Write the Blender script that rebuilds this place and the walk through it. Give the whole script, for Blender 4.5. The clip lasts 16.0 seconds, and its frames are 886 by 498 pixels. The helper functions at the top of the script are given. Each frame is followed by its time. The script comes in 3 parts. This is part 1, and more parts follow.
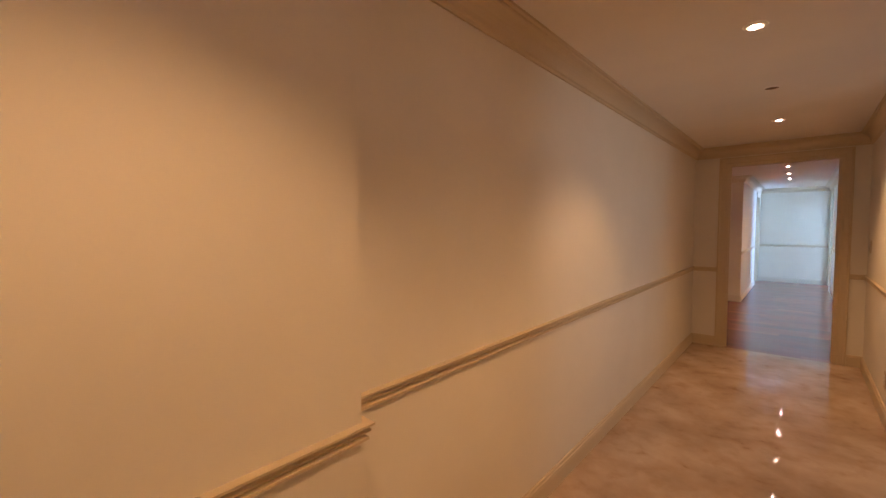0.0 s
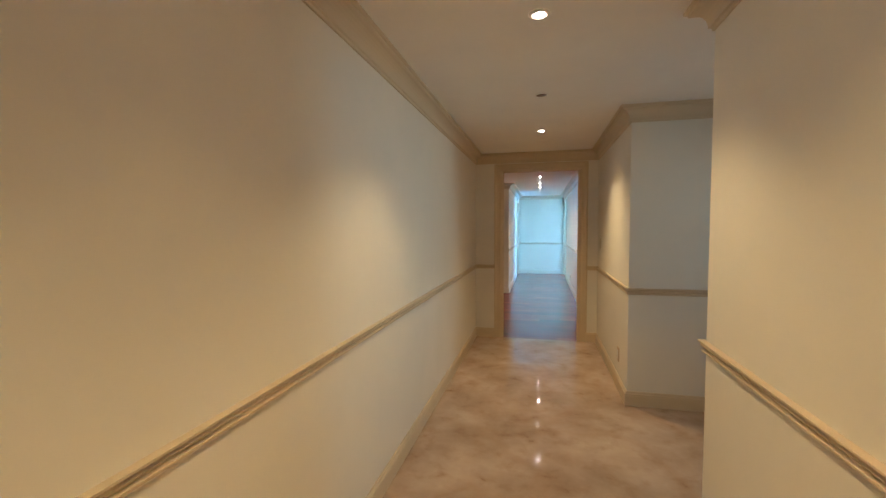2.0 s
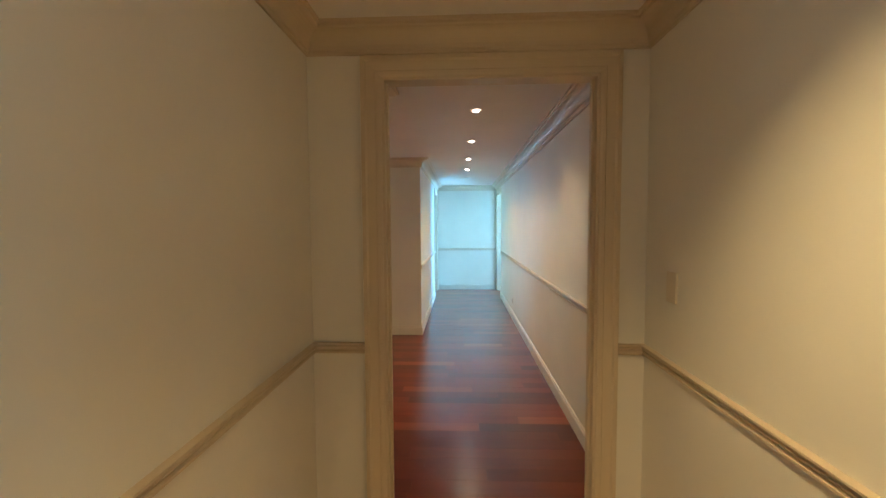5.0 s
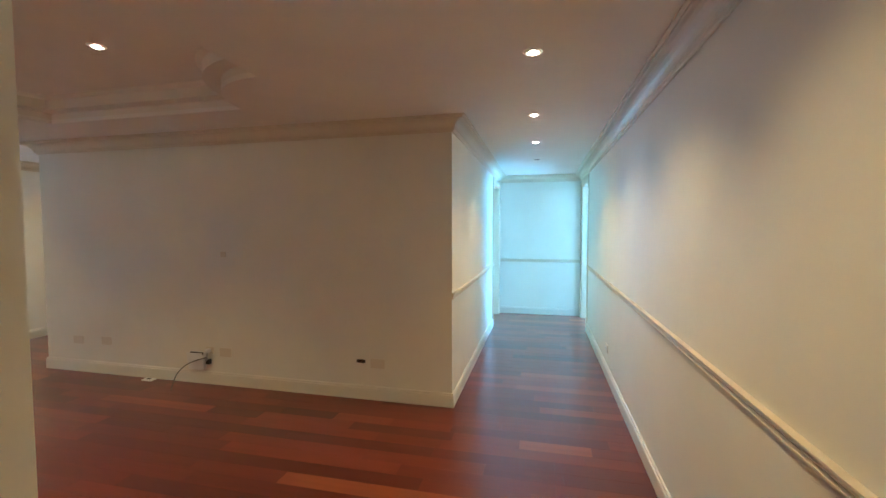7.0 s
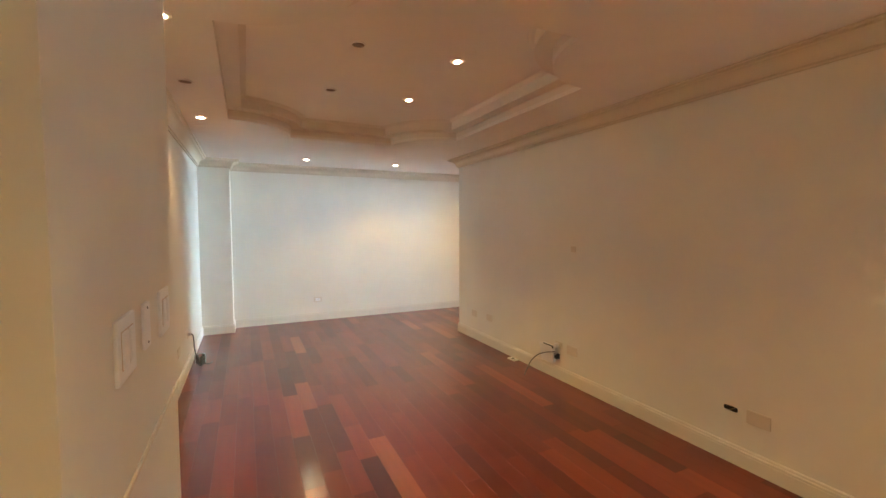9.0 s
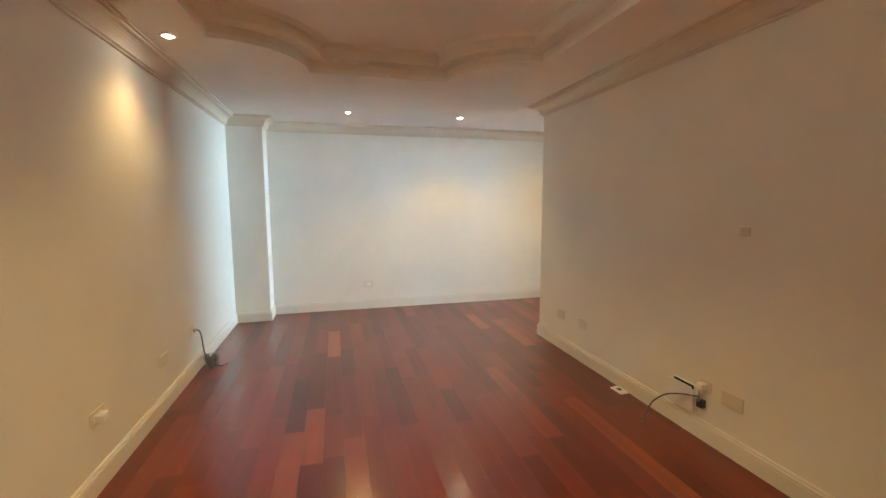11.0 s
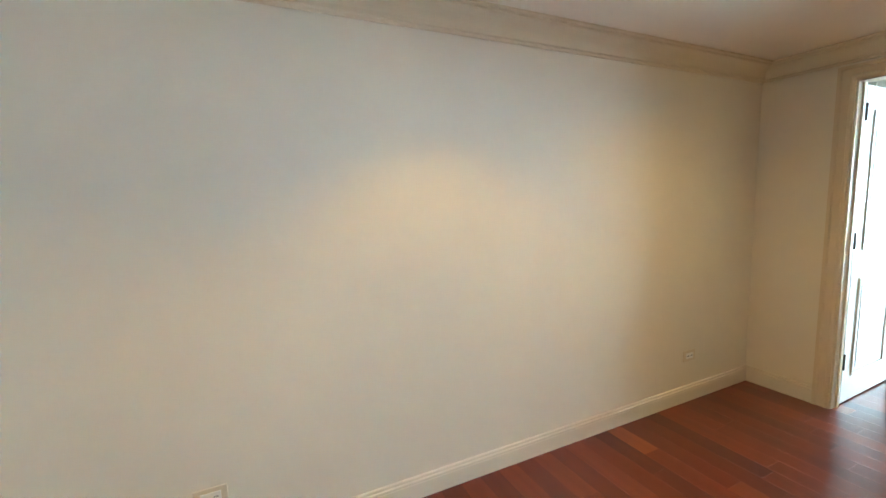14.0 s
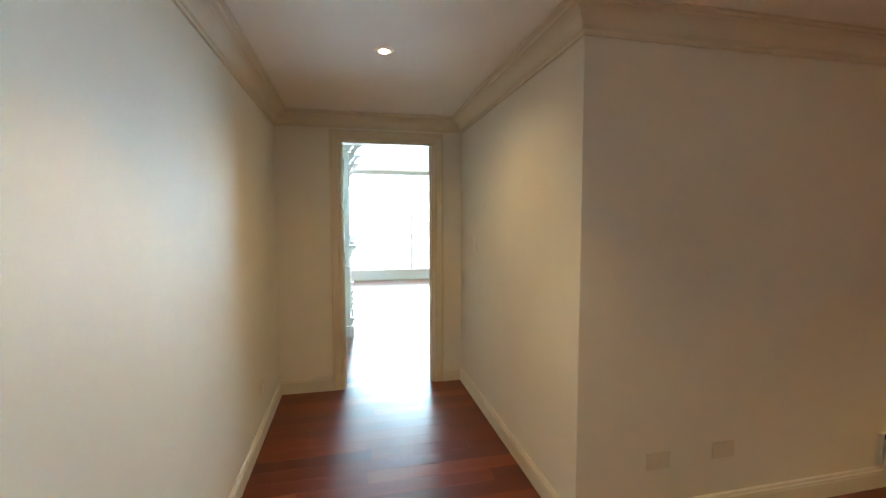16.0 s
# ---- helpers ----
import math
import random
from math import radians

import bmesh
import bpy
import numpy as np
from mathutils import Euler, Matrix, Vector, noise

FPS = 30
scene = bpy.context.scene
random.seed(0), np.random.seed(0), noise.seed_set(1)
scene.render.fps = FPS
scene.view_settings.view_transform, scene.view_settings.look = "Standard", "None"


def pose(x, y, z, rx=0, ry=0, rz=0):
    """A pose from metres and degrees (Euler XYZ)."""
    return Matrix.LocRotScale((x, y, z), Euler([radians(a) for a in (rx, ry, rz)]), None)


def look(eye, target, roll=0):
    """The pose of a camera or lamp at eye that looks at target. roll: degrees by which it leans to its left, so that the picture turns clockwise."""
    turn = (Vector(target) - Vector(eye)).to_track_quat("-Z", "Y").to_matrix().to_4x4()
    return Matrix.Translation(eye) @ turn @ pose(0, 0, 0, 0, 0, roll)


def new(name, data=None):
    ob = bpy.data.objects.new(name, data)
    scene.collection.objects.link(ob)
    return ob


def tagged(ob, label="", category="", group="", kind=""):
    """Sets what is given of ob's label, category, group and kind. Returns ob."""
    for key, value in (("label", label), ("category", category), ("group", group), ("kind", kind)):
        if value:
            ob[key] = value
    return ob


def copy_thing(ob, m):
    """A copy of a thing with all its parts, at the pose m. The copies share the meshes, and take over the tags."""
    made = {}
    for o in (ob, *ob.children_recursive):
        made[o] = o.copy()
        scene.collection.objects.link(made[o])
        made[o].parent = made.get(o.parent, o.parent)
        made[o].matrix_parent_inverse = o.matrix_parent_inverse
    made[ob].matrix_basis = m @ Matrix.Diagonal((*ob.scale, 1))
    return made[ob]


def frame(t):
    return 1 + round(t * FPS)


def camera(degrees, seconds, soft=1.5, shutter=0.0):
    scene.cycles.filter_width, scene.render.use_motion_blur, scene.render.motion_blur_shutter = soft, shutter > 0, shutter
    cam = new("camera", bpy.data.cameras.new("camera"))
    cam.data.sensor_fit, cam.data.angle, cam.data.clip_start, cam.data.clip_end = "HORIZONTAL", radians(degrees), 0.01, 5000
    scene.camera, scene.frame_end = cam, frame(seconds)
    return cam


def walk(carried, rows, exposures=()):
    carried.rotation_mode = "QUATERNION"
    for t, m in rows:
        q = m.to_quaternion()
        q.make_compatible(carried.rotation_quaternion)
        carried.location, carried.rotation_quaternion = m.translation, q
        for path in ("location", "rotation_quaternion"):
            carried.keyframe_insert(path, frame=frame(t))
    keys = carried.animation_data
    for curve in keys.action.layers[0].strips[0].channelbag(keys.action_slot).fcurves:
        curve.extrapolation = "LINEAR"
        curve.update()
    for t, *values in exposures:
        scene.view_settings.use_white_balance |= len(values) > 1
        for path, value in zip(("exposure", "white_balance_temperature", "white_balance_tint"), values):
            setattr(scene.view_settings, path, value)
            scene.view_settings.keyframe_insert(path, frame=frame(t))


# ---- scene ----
cam = camera(93.5, 16.0)
PATH = [
    (0, (0.957, -5.675, 1.4), (-0.347, -4.162, 1.291), -0.3),
    (0.5, (0.941, -5.617, 1.417), (-0.039, -3.877, 1.312), -0.4),
    (1, (0.925, -5.536, 1.4), (0.185, -3.681, 1.295), -0.4),
    (1.5, (0.904, -5.434, 1.39), (0.331, -3.521, 1.284), -0.4),
    (2, (0.785, -5.191, 1.385), (0.328, -3.247, 1.279), -0.3),
    (2.5, (0.682, -4.74, 1.391), (0.309, -2.778, 1.284), -0.3),
    (3, (0.62, -4.196, 1.409), (0.334, -2.22, 1.29), -0.3),
    (3.5, (0.6, -3.655, 1.45), (0.388, -1.67, 1.325), -0.4),
    (4, (0.586, -3.065, 1.435), (0.455, -1.073, 1.312), -0.2),
    (4.2, (0.588, -2.799, 1.43), (0.476, -0.806, 1.313), -0.3),
    (6.3, (0.768, -0.343, 1.449), (0.693, 1.652, 1.332), -0.4),
    (6.5, (0.782, -0.12, 1.455), (0.637, 1.871, 1.336), -0.2),
    (6.7, (0.811, 0.068, 1.455), (0.559, 2.049, 1.341), -0.3),
    (7, (0.808, 0.361, 1.426), (0.352, 2.306, 1.324), -0.1),
    (7.5, (0.764, 0.71, 1.407), (-0.139, 2.492, 1.312), -0.1),
    (8, (0.763, 0.892, 1.431), (-0.602, 2.35, 1.331), -0.2),
    (8.5, (0.782, 0.966, 1.395), (-0.881, 2.073, 1.302), -0.2),
    (8.6, (0.787, 0.953, 1.389), (-0.914, 2.002, 1.298), -0.3),
    (9, (0.805, 0.989, 1.382), (-1.001, 1.842, 1.279), -0.2),
    (9.5, (0.817, 1.067, 1.34), (-1.043, 1.789, 1.211), -0.1),
    (9.7, (0.774, 1.111, 1.328), (-1.091, 1.817, 1.18), -0.2),
    (11.8, (-1.353, 1.751, 1.367), (-3.297, 2.142, 1.109), -0.1),
    (12, (-1.617, 1.767, 1.38), (-3.562, 2.15, 1.114), -0.1),
    (12.5, (-2.285, 1.837, 1.374), (-4.234, 2.207, 1.115), -0.2),
    (12.9, (-2.768, 1.912, 1.374), (-4.711, 2.311, 1.119), -0.4),
    (13, (-2.871, 1.913, 1.372), (-4.805, 2.347, 1.107), -0.3),
    (13.5, (-3.409, 1.963, 1.315), (-5.31, 2.546, 1.1), -0.7),
    (14, (-3.868, 2.134, 1.435), (-5.658, 2.99, 1.193), -1.7),
    (14.2, (-4.12, 2.15, 1.415), (-5.805, 3.203, 1.19), -1.0),
    (14.5, (-4.42, 2.158, 1.425), (-5.89, 3.496, 1.196), -0.1),
    (15, (-4.667, 2.211, 1.415), (-5.643, 3.947, 1.229), -0.1),
    (15.2, (-4.838, 2.2, 1.447), (-5.543, 4.062, 1.261), 0.1),
    (15.5, (-4.928, 2.146, 1.422), (-5.229, 4.117, 1.267), 0.2),
    (16, (-5.031, 1.956, 1.409), (-4.602, 3.905, 1.276), -0.1),
]
EXPOSURES = [
    (0, 0.0, 6550, 49), (0.5, 0.1, 5950, 34), (1.0, 0.22, 5600, 25), (2.0, 0.33, 5150, 18), (3.5, 0.34, 5050, 13), (4.2, 0.34, 5250, 13), (6.5, 0.72, 5150, 8), (7.0, 0.54, 5050, 8), (7.5, 0.6, 5500, 12), (8.0, 0.63, 5750, 13), (8.5, 0.82, 6150, 16), (9.0, 1.0, 5950, 12), (9.6, 1.0, 5900, 11), (12.0, 0.75, 5850, 9), (12.6, 0.68, 5950, 9), (13.1, 0.6, 6000, 9), (14.0, 0.58, 6250, 9), (14.5, -0.08, 6250, 9), (15.0, -0.14, 6100, 8), (15.5, -0.02, 6150, 8), (16, 0.24, 6150, 9),
]
walk(cam, [(t, look(eye, target, roll)) for t, eye, target, roll in PATH], EXPOSURES)

# ---- world and light ----
world = bpy.data.worlds.new("sky")
scene.world = world
world.use_nodes = True
wn = world.node_tree.nodes
sky = wn.new("ShaderNodeTexSky")
sky.sky_type = "NISHITA"
sky.sun_disc = False
sky.sun_elevation, sky.sun_rotation = radians(48), radians(165)
world.node_tree.links.new(sky.outputs[0], wn["Background"].inputs[0])
wn["Background"].inputs[1].default_value = 0.15
sun = new("sun", bpy.data.lights.new("sun", "SUN"))
sun.data.energy, sun.data.angle, sun.data.color = 3.0, radians(0.6), (1.0, 0.95, 0.88)
sun.matrix_world = look((0, 0, 30), (0.26 * 20, 0.97 * 20, 30 - 1.11 * 20))

LAMP_WATTS = 42.0
LAMP_COLOR = (1.0, 0.655, 0.235)
LENS_GLOW = 125.0
DAY_COLOR = (0.27, 0.66, 1.0)


def window_light(name, eye, target, width, height, watts, color=DAY_COLOR, spread=180):
    """An area lamp that stands in for sky light at a window's opening."""
    data = bpy.data.lights.new(name, "AREA")
    data.shape, data.size, data.size_y, data.energy, data.color = "RECTANGLE", width, height, watts, color
    data.spread = radians(spread)
    ob = new(name, data)
    ob.matrix_world = look(eye, target)
    return ob


# Narrow beam aimed through door_2, added to brighten the living room's far wall.
window_light("window_light", (-3.6, 11.95, 1.35), (-4.62, 5.5, 1.35), 3.3, 2.1, 92, (0.55, 0.85, 1.0), 46)
window_light("window_light", (-3.6, 11.97, 1.38), (-3.6, 5.5, 1.2), 3.3, 2.3, 52, (0.80, 0.96, 0.93), 170)
window_light("window_light", (-0.65, 9.42, 1.3), (-0.65, 0, 1.2), 1.0, 1.5, 210)
window_light("window_light", (4.12, 7.8, 1.35), (0, 7.2, 1.1), 2.6, 1.6, 440)
window_light("window_light", (3.45, -2.55, 1.5), (0, -2.55, 1.25), 0.66, 1.06, 2.4, (0.84, 1.0, 0.78), 75)


# ---- materials ----
def material(name, color=(0.8, 0.8, 0.8), rough=0.5, metal=0.0):
    m = bpy.data.materials.new(name)
    m.use_nodes = True
    b = m.node_tree.nodes["Principled BSDF"]
    b.inputs["Base Color"].default_value = (*color, 1)
    b.inputs["Roughness"].default_value = rough
    b.inputs["Metallic"].default_value = metal
    return m, m.node_tree, b


def node(tree, kind, **values):
    n = tree.nodes.new(kind)
    for key, value in values.items():
        n.inputs[key.replace("_", " ")].default_value = value
    return n


def place_coords(tree, scale=(1, 1, 1)):
    g = tree.nodes.new("ShaderNodeNewGeometry")
    m = tree.nodes.new("ShaderNodeMapping")
    m.inputs["Scale"].default_value = scale
    tree.links.new(g.outputs["Position"], m.inputs["Vector"])
    return m.outputs["Vector"]


def ramp(tree, source, stops):
    r = tree.nodes.new("ShaderNodeValToRGB")
    while len(r.color_ramp.elements) < len(stops):
        r.color_ramp.elements.new(0.5)
    for e, (p, c) in zip(r.color_ramp.elements, stops):
        e.position, e.color = p, (*c, 1)
    tree.links.new(source, r.inputs[0])
    return r.outputs[0]


def bumped(tree, b, height, strength, distance):
    n = tree.nodes.new("ShaderNodeBump")
    n.inputs["Strength"].default_value, n.inputs["Distance"].default_value = strength, distance
    tree.links.new(height, n.inputs["Height"])
    tree.links.new(n.outputs[0], b.inputs["Normal"])


def paint(name, color, rough, grain=0.25, wear=0.05):
    """Painted plaster or wood: a soft mottle, faint roller grain and slight scuffs."""
    m, tree, b = material(name, color, rough)
    v = place_coords(tree)
    big = node(tree, "ShaderNodeTexNoise", Scale=1.1, Detail=5.0, Roughness=0.6)
    fine = node(tree, "ShaderNodeTexNoise", Scale=170.0, Detail=3.0)
    tree.links.new(v, big.inputs["Vector"])
    tree.links.new(v, fine.inputs["Vector"])
    dark = tuple(c * (1 - wear) for c in color)
    light = tuple(min(1, c * (1 + wear * 0.4)) for c in color)
    tree.links.new(ramp(tree, big.outputs["Fac"], [(0.32, dark), (0.66, light)]), b.inputs["Base Color"])
    bumped(tree, b, fine.outputs["Fac"], grain, 0.0006)
    return m


def plain(name, color, rough=0.45, metal=0.0, scale=60.0):
    """Plastic or metal with a slight unevenness of gloss."""
    m, tree, b = material(name, color, rough, metal)
    n = node(tree, "ShaderNodeTexNoise", Scale=scale, Detail=4.0)
    tree.links.new(place_coords(tree), n.inputs["Vector"])
    r = tree.nodes.new("ShaderNodeMapRange")
    r.inputs["To Min"].default_value, r.inputs["To Max"].default_value = rough * 0.8, min(1, rough * 1.25)
    tree.links.new(n.outputs["Fac"], r.inputs["Value"])
    tree.links.new(r.outputs[0], b.inputs["Roughness"])
    return m


def wood_floor(name, from_islands):
    """Oiled red-brown hardwood boards: each board has its own tone, with grain along its length (x)."""
    m, tree, b = material(name, (0.2, 0.05, 0.02), 0.3)
    if from_islands:
        own = tree.nodes.new("ShaderNodeNewGeometry").outputs["Random Per Island"]
    else:
        own = tree.nodes.new("ShaderNodeObjectInfo").outputs["Random"]
    tone = ramp(tree, own, [(0.0, (0.078, 0.0092, 0.0029)), (0.12, (0.112, 0.0134, 0.0037)), (0.5, (0.145, 0.0185, 0.005)),
                            (0.88, (0.18, 0.026, 0.0074)), (0.95, (0.22, 0.043, 0.0122)), (1.0, (0.29, 0.074, 0.0225))])
    shift = tree.nodes.new("ShaderNodeCombineXYZ")
    times = tree.nodes.new("ShaderNodeMath")
    times.operation, times.inputs[1].default_value = "MULTIPLY", 37.0
    tree.links.new(own, times.inputs[0])
    tree.links.new(times.outputs[0], shift.inputs[0])
    tree.links.new(times.outputs[0], shift.inputs[2])
    add = tree.nodes.new("ShaderNodeVectorMath")
    tree.links.new(place_coords(tree, (1.6, 20, 1.6)), add.inputs[0])
    tree.links.new(shift.outputs[0], add.inputs[1])
    grain = node(tree, "ShaderNodeTexNoise", Scale=1.0, Detail=2.0, Roughness=0.45, Distortion=0.1)
    tree.links.new(add.outputs[0], grain.inputs["Vector"])
    streak = ramp(tree, grain.outputs["Fac"], [(0.3, (0.88, 0.86, 0.84)), (0.52, (1.0, 1.0, 1.0)), (0.75, (1.08, 1.07, 1.06))])
    mix = tree.nodes.new("ShaderNodeMix")
    mix.data_type, mix.blend_type = "RGBA", "MULTIPLY"
    mix.inputs["Factor"].default_value = 1.0
    tree.links.new(tone, mix.inputs[6])
    tree.links.new(streak, mix.inputs[7])
    tree.links.new(mix.outputs[2], b.inputs["Base Color"])
    wear = node(tree, "ShaderNodeTexNoise", Scale=2.3, Detail=6.0, Roughness=0.65)
    tree.links.new(place_coords(tree), wear.inputs["Vector"])
    r = tree.nodes.new("ShaderNodeMapRange")
    r.inputs["From Min"].default_value, r.inputs["From Max"].default_value = 0.3, 0.7
    r.inputs["To Min"].default_value, r.inputs["To Max"].default_value = 0.282, 0.33
    tree.links.new(wear.outputs["Fac"], r.inputs["Value"])
    tree.links.new(r.outputs[0], b.inputs["Roughness"])
    b.inputs["Specular IOR Level"].default_value = 0.2
    b.inputs["Coat Weight"].default_value = 0.8
    b.inputs["Coat Roughness"].default_value = 0.18
    return m


def marble(name):
    """Polished beige marble with soft clouds, faint veins and small brown fossils."""
    m, tree, b = material(name, (0.6, 0.45, 0.32), 0.1)
    v = place_coords(tree)
    cloud = node(tree, "ShaderNodeTexNoise", Scale=2.6, Detail=7.0, Roughness=0.6, Distortion=0.15)
    spot = node(tree, "ShaderNodeTexNoise", Scale=7.5, Detail=4.0, Roughness=0.55, Distortion=0.2)
    vein = node(tree, "ShaderNodeTexNoise", Scale=1.1, Detail=7.0, Roughness=0.5, Distortion=0.9)
    for n in (cloud, spot, vein):
        tree.links.new(v, n.inputs["Vector"])
    base = ramp(tree, cloud.outputs["Fac"], [(0.30, (0.39, 0.285, 0.21)), (0.5, (0.50, 0.378, 0.285)), (0.70, (0.60, 0.47, 0.365))])
    spots = ramp(tree, spot.outputs["Fac"], [(0.52, (1, 1, 1)), (0.66, (0.90, 0.86, 0.82)), (0.72, (0.74, 0.65, 0.57)), (0.80, (0.60, 0.49, 0.40))])
    veins = ramp(tree, vein.outputs["Fac"], [(0.42, (1, 1, 1)), (0.5, (0.93, 0.89, 0.85)), (0.58, (1, 1, 1))])
    out = base
    for layer in (spots, veins):
        mix = tree.nodes.new("ShaderNodeMix")
        mix.data_type, mix.blend_type = "RGBA", "MULTIPLY"
        mix.inputs["Factor"].default_value = 1.0
        tree.links.new(out, mix.inputs[6])
        tree.links.new(layer, mix.inputs[7])
        out = mix.outputs[2]
    tree.links.new(out, b.inputs["Base Color"])
    r = tree.nodes.new("ShaderNodeMapRange")
    r.inputs["To Min"].default_value, r.inputs["To Max"].default_value = 0.02, 0.07
    tree.links.new(cloud.outputs["Fac"], r.inputs["Value"])
    tree.links.new(r.outputs[0], b.inputs["Roughness"])
    bumped(tree, b, spot.outputs["Fac"], 0.03, 0.001)
    return m


def glowing(name, color, strength):
    m, tree, b = material(name, color, 0.4)
    b.inputs["Emission Color"].default_value = (*color, 1)
    b.inputs["Emission Strength"].default_value = strength
    return m


WALL = paint("cream_wall_paint", (0.80, 0.762, 0.67), 0.62)
# For an unseen study wall, coloured yellow to tint the light it bounces.
YELLOW_BOUNCE = paint("yellow_bounce_paint", (0.80, 0.70, 0.38), 0.62)
TRIM = paint("cream_trim_paint", (0.70, 0.615, 0.475), 0.5, 0.08, 0.04)
# Darker golden copy of TRIM; the hall trim's shade is put into it.
HALL_TRIM_SHADE = paint("cream_trim_paint_shaded", (0.64, 0.53, 0.36), 0.5, 0.08, 0.04)
BASE_TRIM = paint("pale_cream_trim_paint", (0.74, 0.685, 0.59), 0.5, 0.08, 0.04)
CEIL = paint("ceiling_paint", (0.85, 0.80, 0.735), 0.75)
# Ceiling paint taken darker: the tray faces' shade is put into the colour.
TRAY_SHADE = paint("ceiling_paint_shaded", (0.79, 0.725, 0.635), 0.6, 0.08, 0.04)
WHITE = paint("white_lacquer", (0.82, 0.82, 0.79), 0.3, 0.05, 0.03)
MARBLE = marble("beige_marble")
WOOD = wood_floor("red_hardwood", False)
WOOD_FAR = wood_floor("red_hardwood_far", True)
PLASTIC = plain("ivory_plastic", (0.70, 0.63, 0.51), 0.4)
WHITE_PLASTIC = plain("white_plastic", (0.84, 0.84, 0.82), 0.35)
BEIGE_PLASTIC = plain("beige_plastic", (0.62, 0.49, 0.36), 0.5)
# Near-black for openings: the shade inside them is put into the colour.
OPENING_SHADE = plain("opening_shade", (0.03, 0.022, 0.016), 0.8)
CABLE = plain("grey_cable", (0.10, 0.095, 0.085), 0.55)
BLACK = plain("black_plastic", (0.025, 0.025, 0.027), 0.4)
STEEL = plain("brushed_steel", (0.55, 0.54, 0.52), 0.32, 1.0)
HINGE = plain("dark_bronze", (0.10, 0.085, 0.07), 0.42, 1.0)
BROWN = plain("brown_lamp_cup", (0.16, 0.09, 0.05), 0.5)
BRASS = plain("dull_brass", (0.36, 0.25, 0.13), 0.4, 1.0)
REFLECTOR = plain("lamp_reflector", (0.75, 0.72, 0.66), 0.25, 1.0)
LENS = glowing("lit_lamp_lens", (1.0, 0.84, 0.62), LENS_GLOW)
FRAME = plain("window_aluminium", (0.84, 0.85, 0.84), 0.4)
# Backdrop panel: the glare outside the windows is put in as emission.
HAZE_GLOW, _tree, _b = material("glowing_haze", (0.8, 0.85, 0.86), 1.0)
_z = _tree.nodes.new("ShaderNodeSeparateXYZ")
_tree.links.new(place_coords(_tree), _z.inputs[0])
_r = _tree.nodes.new("ShaderNodeMapRange")
_r.inputs["From Min"].default_value, _r.inputs["From Max"].default_value = -30.0, 40.0
_tree.links.new(_z.outputs[2], _r.inputs["Value"])
_tree.links.new(ramp(_tree, _r.outputs[0], [(0.0, (0.55, 0.62, 0.60)), (0.42, (0.62, 0.70, 0.70)), (0.5, (0.86, 0.95, 1.0)), (1.0, (0.9, 0.97, 1.0))]), _b.inputs["Emission Color"])
_b.inputs["Emission Strength"].default_value = 2.0
SUBFLOOR = plain("screed", (0.12, 0.07, 0.05), 0.9)
LAND = paint("hazy_land", (0.34, 0.38, 0.36), 0.95, 0.1, 0.25)
GLASS, _tree, _b = material("window_glass", (1, 1, 1), 0.02)
_b.inputs["Transmission Weight"].default_value = 1.0
_b.inputs["IOR"].default_value = 1.02


# ---- building helpers ----
def mesh_of(name, bm, mat):
    data = bpy.data.meshes.new(name)
    bmesh.ops.recalc_face_normals(bm, faces=bm.faces)
    bm.to_mesh(data)
    bm.free()
    data.materials.append(mat)
    return data


def thing(name, bm, mat, label="", category="", group="", kind=""):
    return tagged(new(name, mesh_of(name, bm, mat)), label, category, group, kind)


def part(name, bm, mat, parent, label=""):
    ob = new(name, mesh_of(name, bm, mat))
    ob.parent = parent
    return tagged(ob, label)


def base(name, m, label, category, group="", kind=""):
    ob = new(name)
    ob.empty_display_size = 0.05
    ob.matrix_world = m
    return tagged(ob, label, category, group, kind)


def add_box(bm, x0, x1, y0, y1, z0, z1, bevel=0.0):
    vs = [bm.verts.new((x, y, z)) for x in (x0, x1) for y in (y0, y1) for z in (z0, z1)]
    faces = [bm.faces.new([vs[i] for i in f]) for f in
             ((0, 1, 3, 2), (4, 6, 7, 5), (0, 4, 5, 1), (2, 3, 7, 6), (0, 2, 6, 4), (1, 5, 7, 3))]
    if bevel:
        bmesh.ops.bevel(bm, geom=list({e for f in faces for e in f.edges}), offset=bevel, segments=2, affect="EDGES", profile=0.6)
    return bm


def box(*args, bevel=0.0):
    return add_box(bmesh.new(), *args, bevel=bevel)


def add_lathe(bm, profile, segments=28, m=Matrix()):
    """A turned shape round z from rows of (radius, z)."""
    rings = []
    for r, z in profile:
        if r < 1e-6:
            rings.append([bm.verts.new(m @ Vector((0, 0, z)))] * segments)
        else:
            rings.append([bm.verts.new(m @ Vector((r * math.cos(2 * math.pi * k / segments), r * math.sin(2 * math.pi * k / segments), z)))
                          for k in range(segments)])
    for a, b in zip(rings, rings[1:]):
        for k in range(segments):
            j = (k + 1) % segments
            corners = []
            for v in (a[k], a[j], b[j], b[k]):
                if v not in corners:
                    corners.append(v)
            if len(corners) > 2:
                f = bm.faces.new(corners)
                f.smooth = True
    return bm


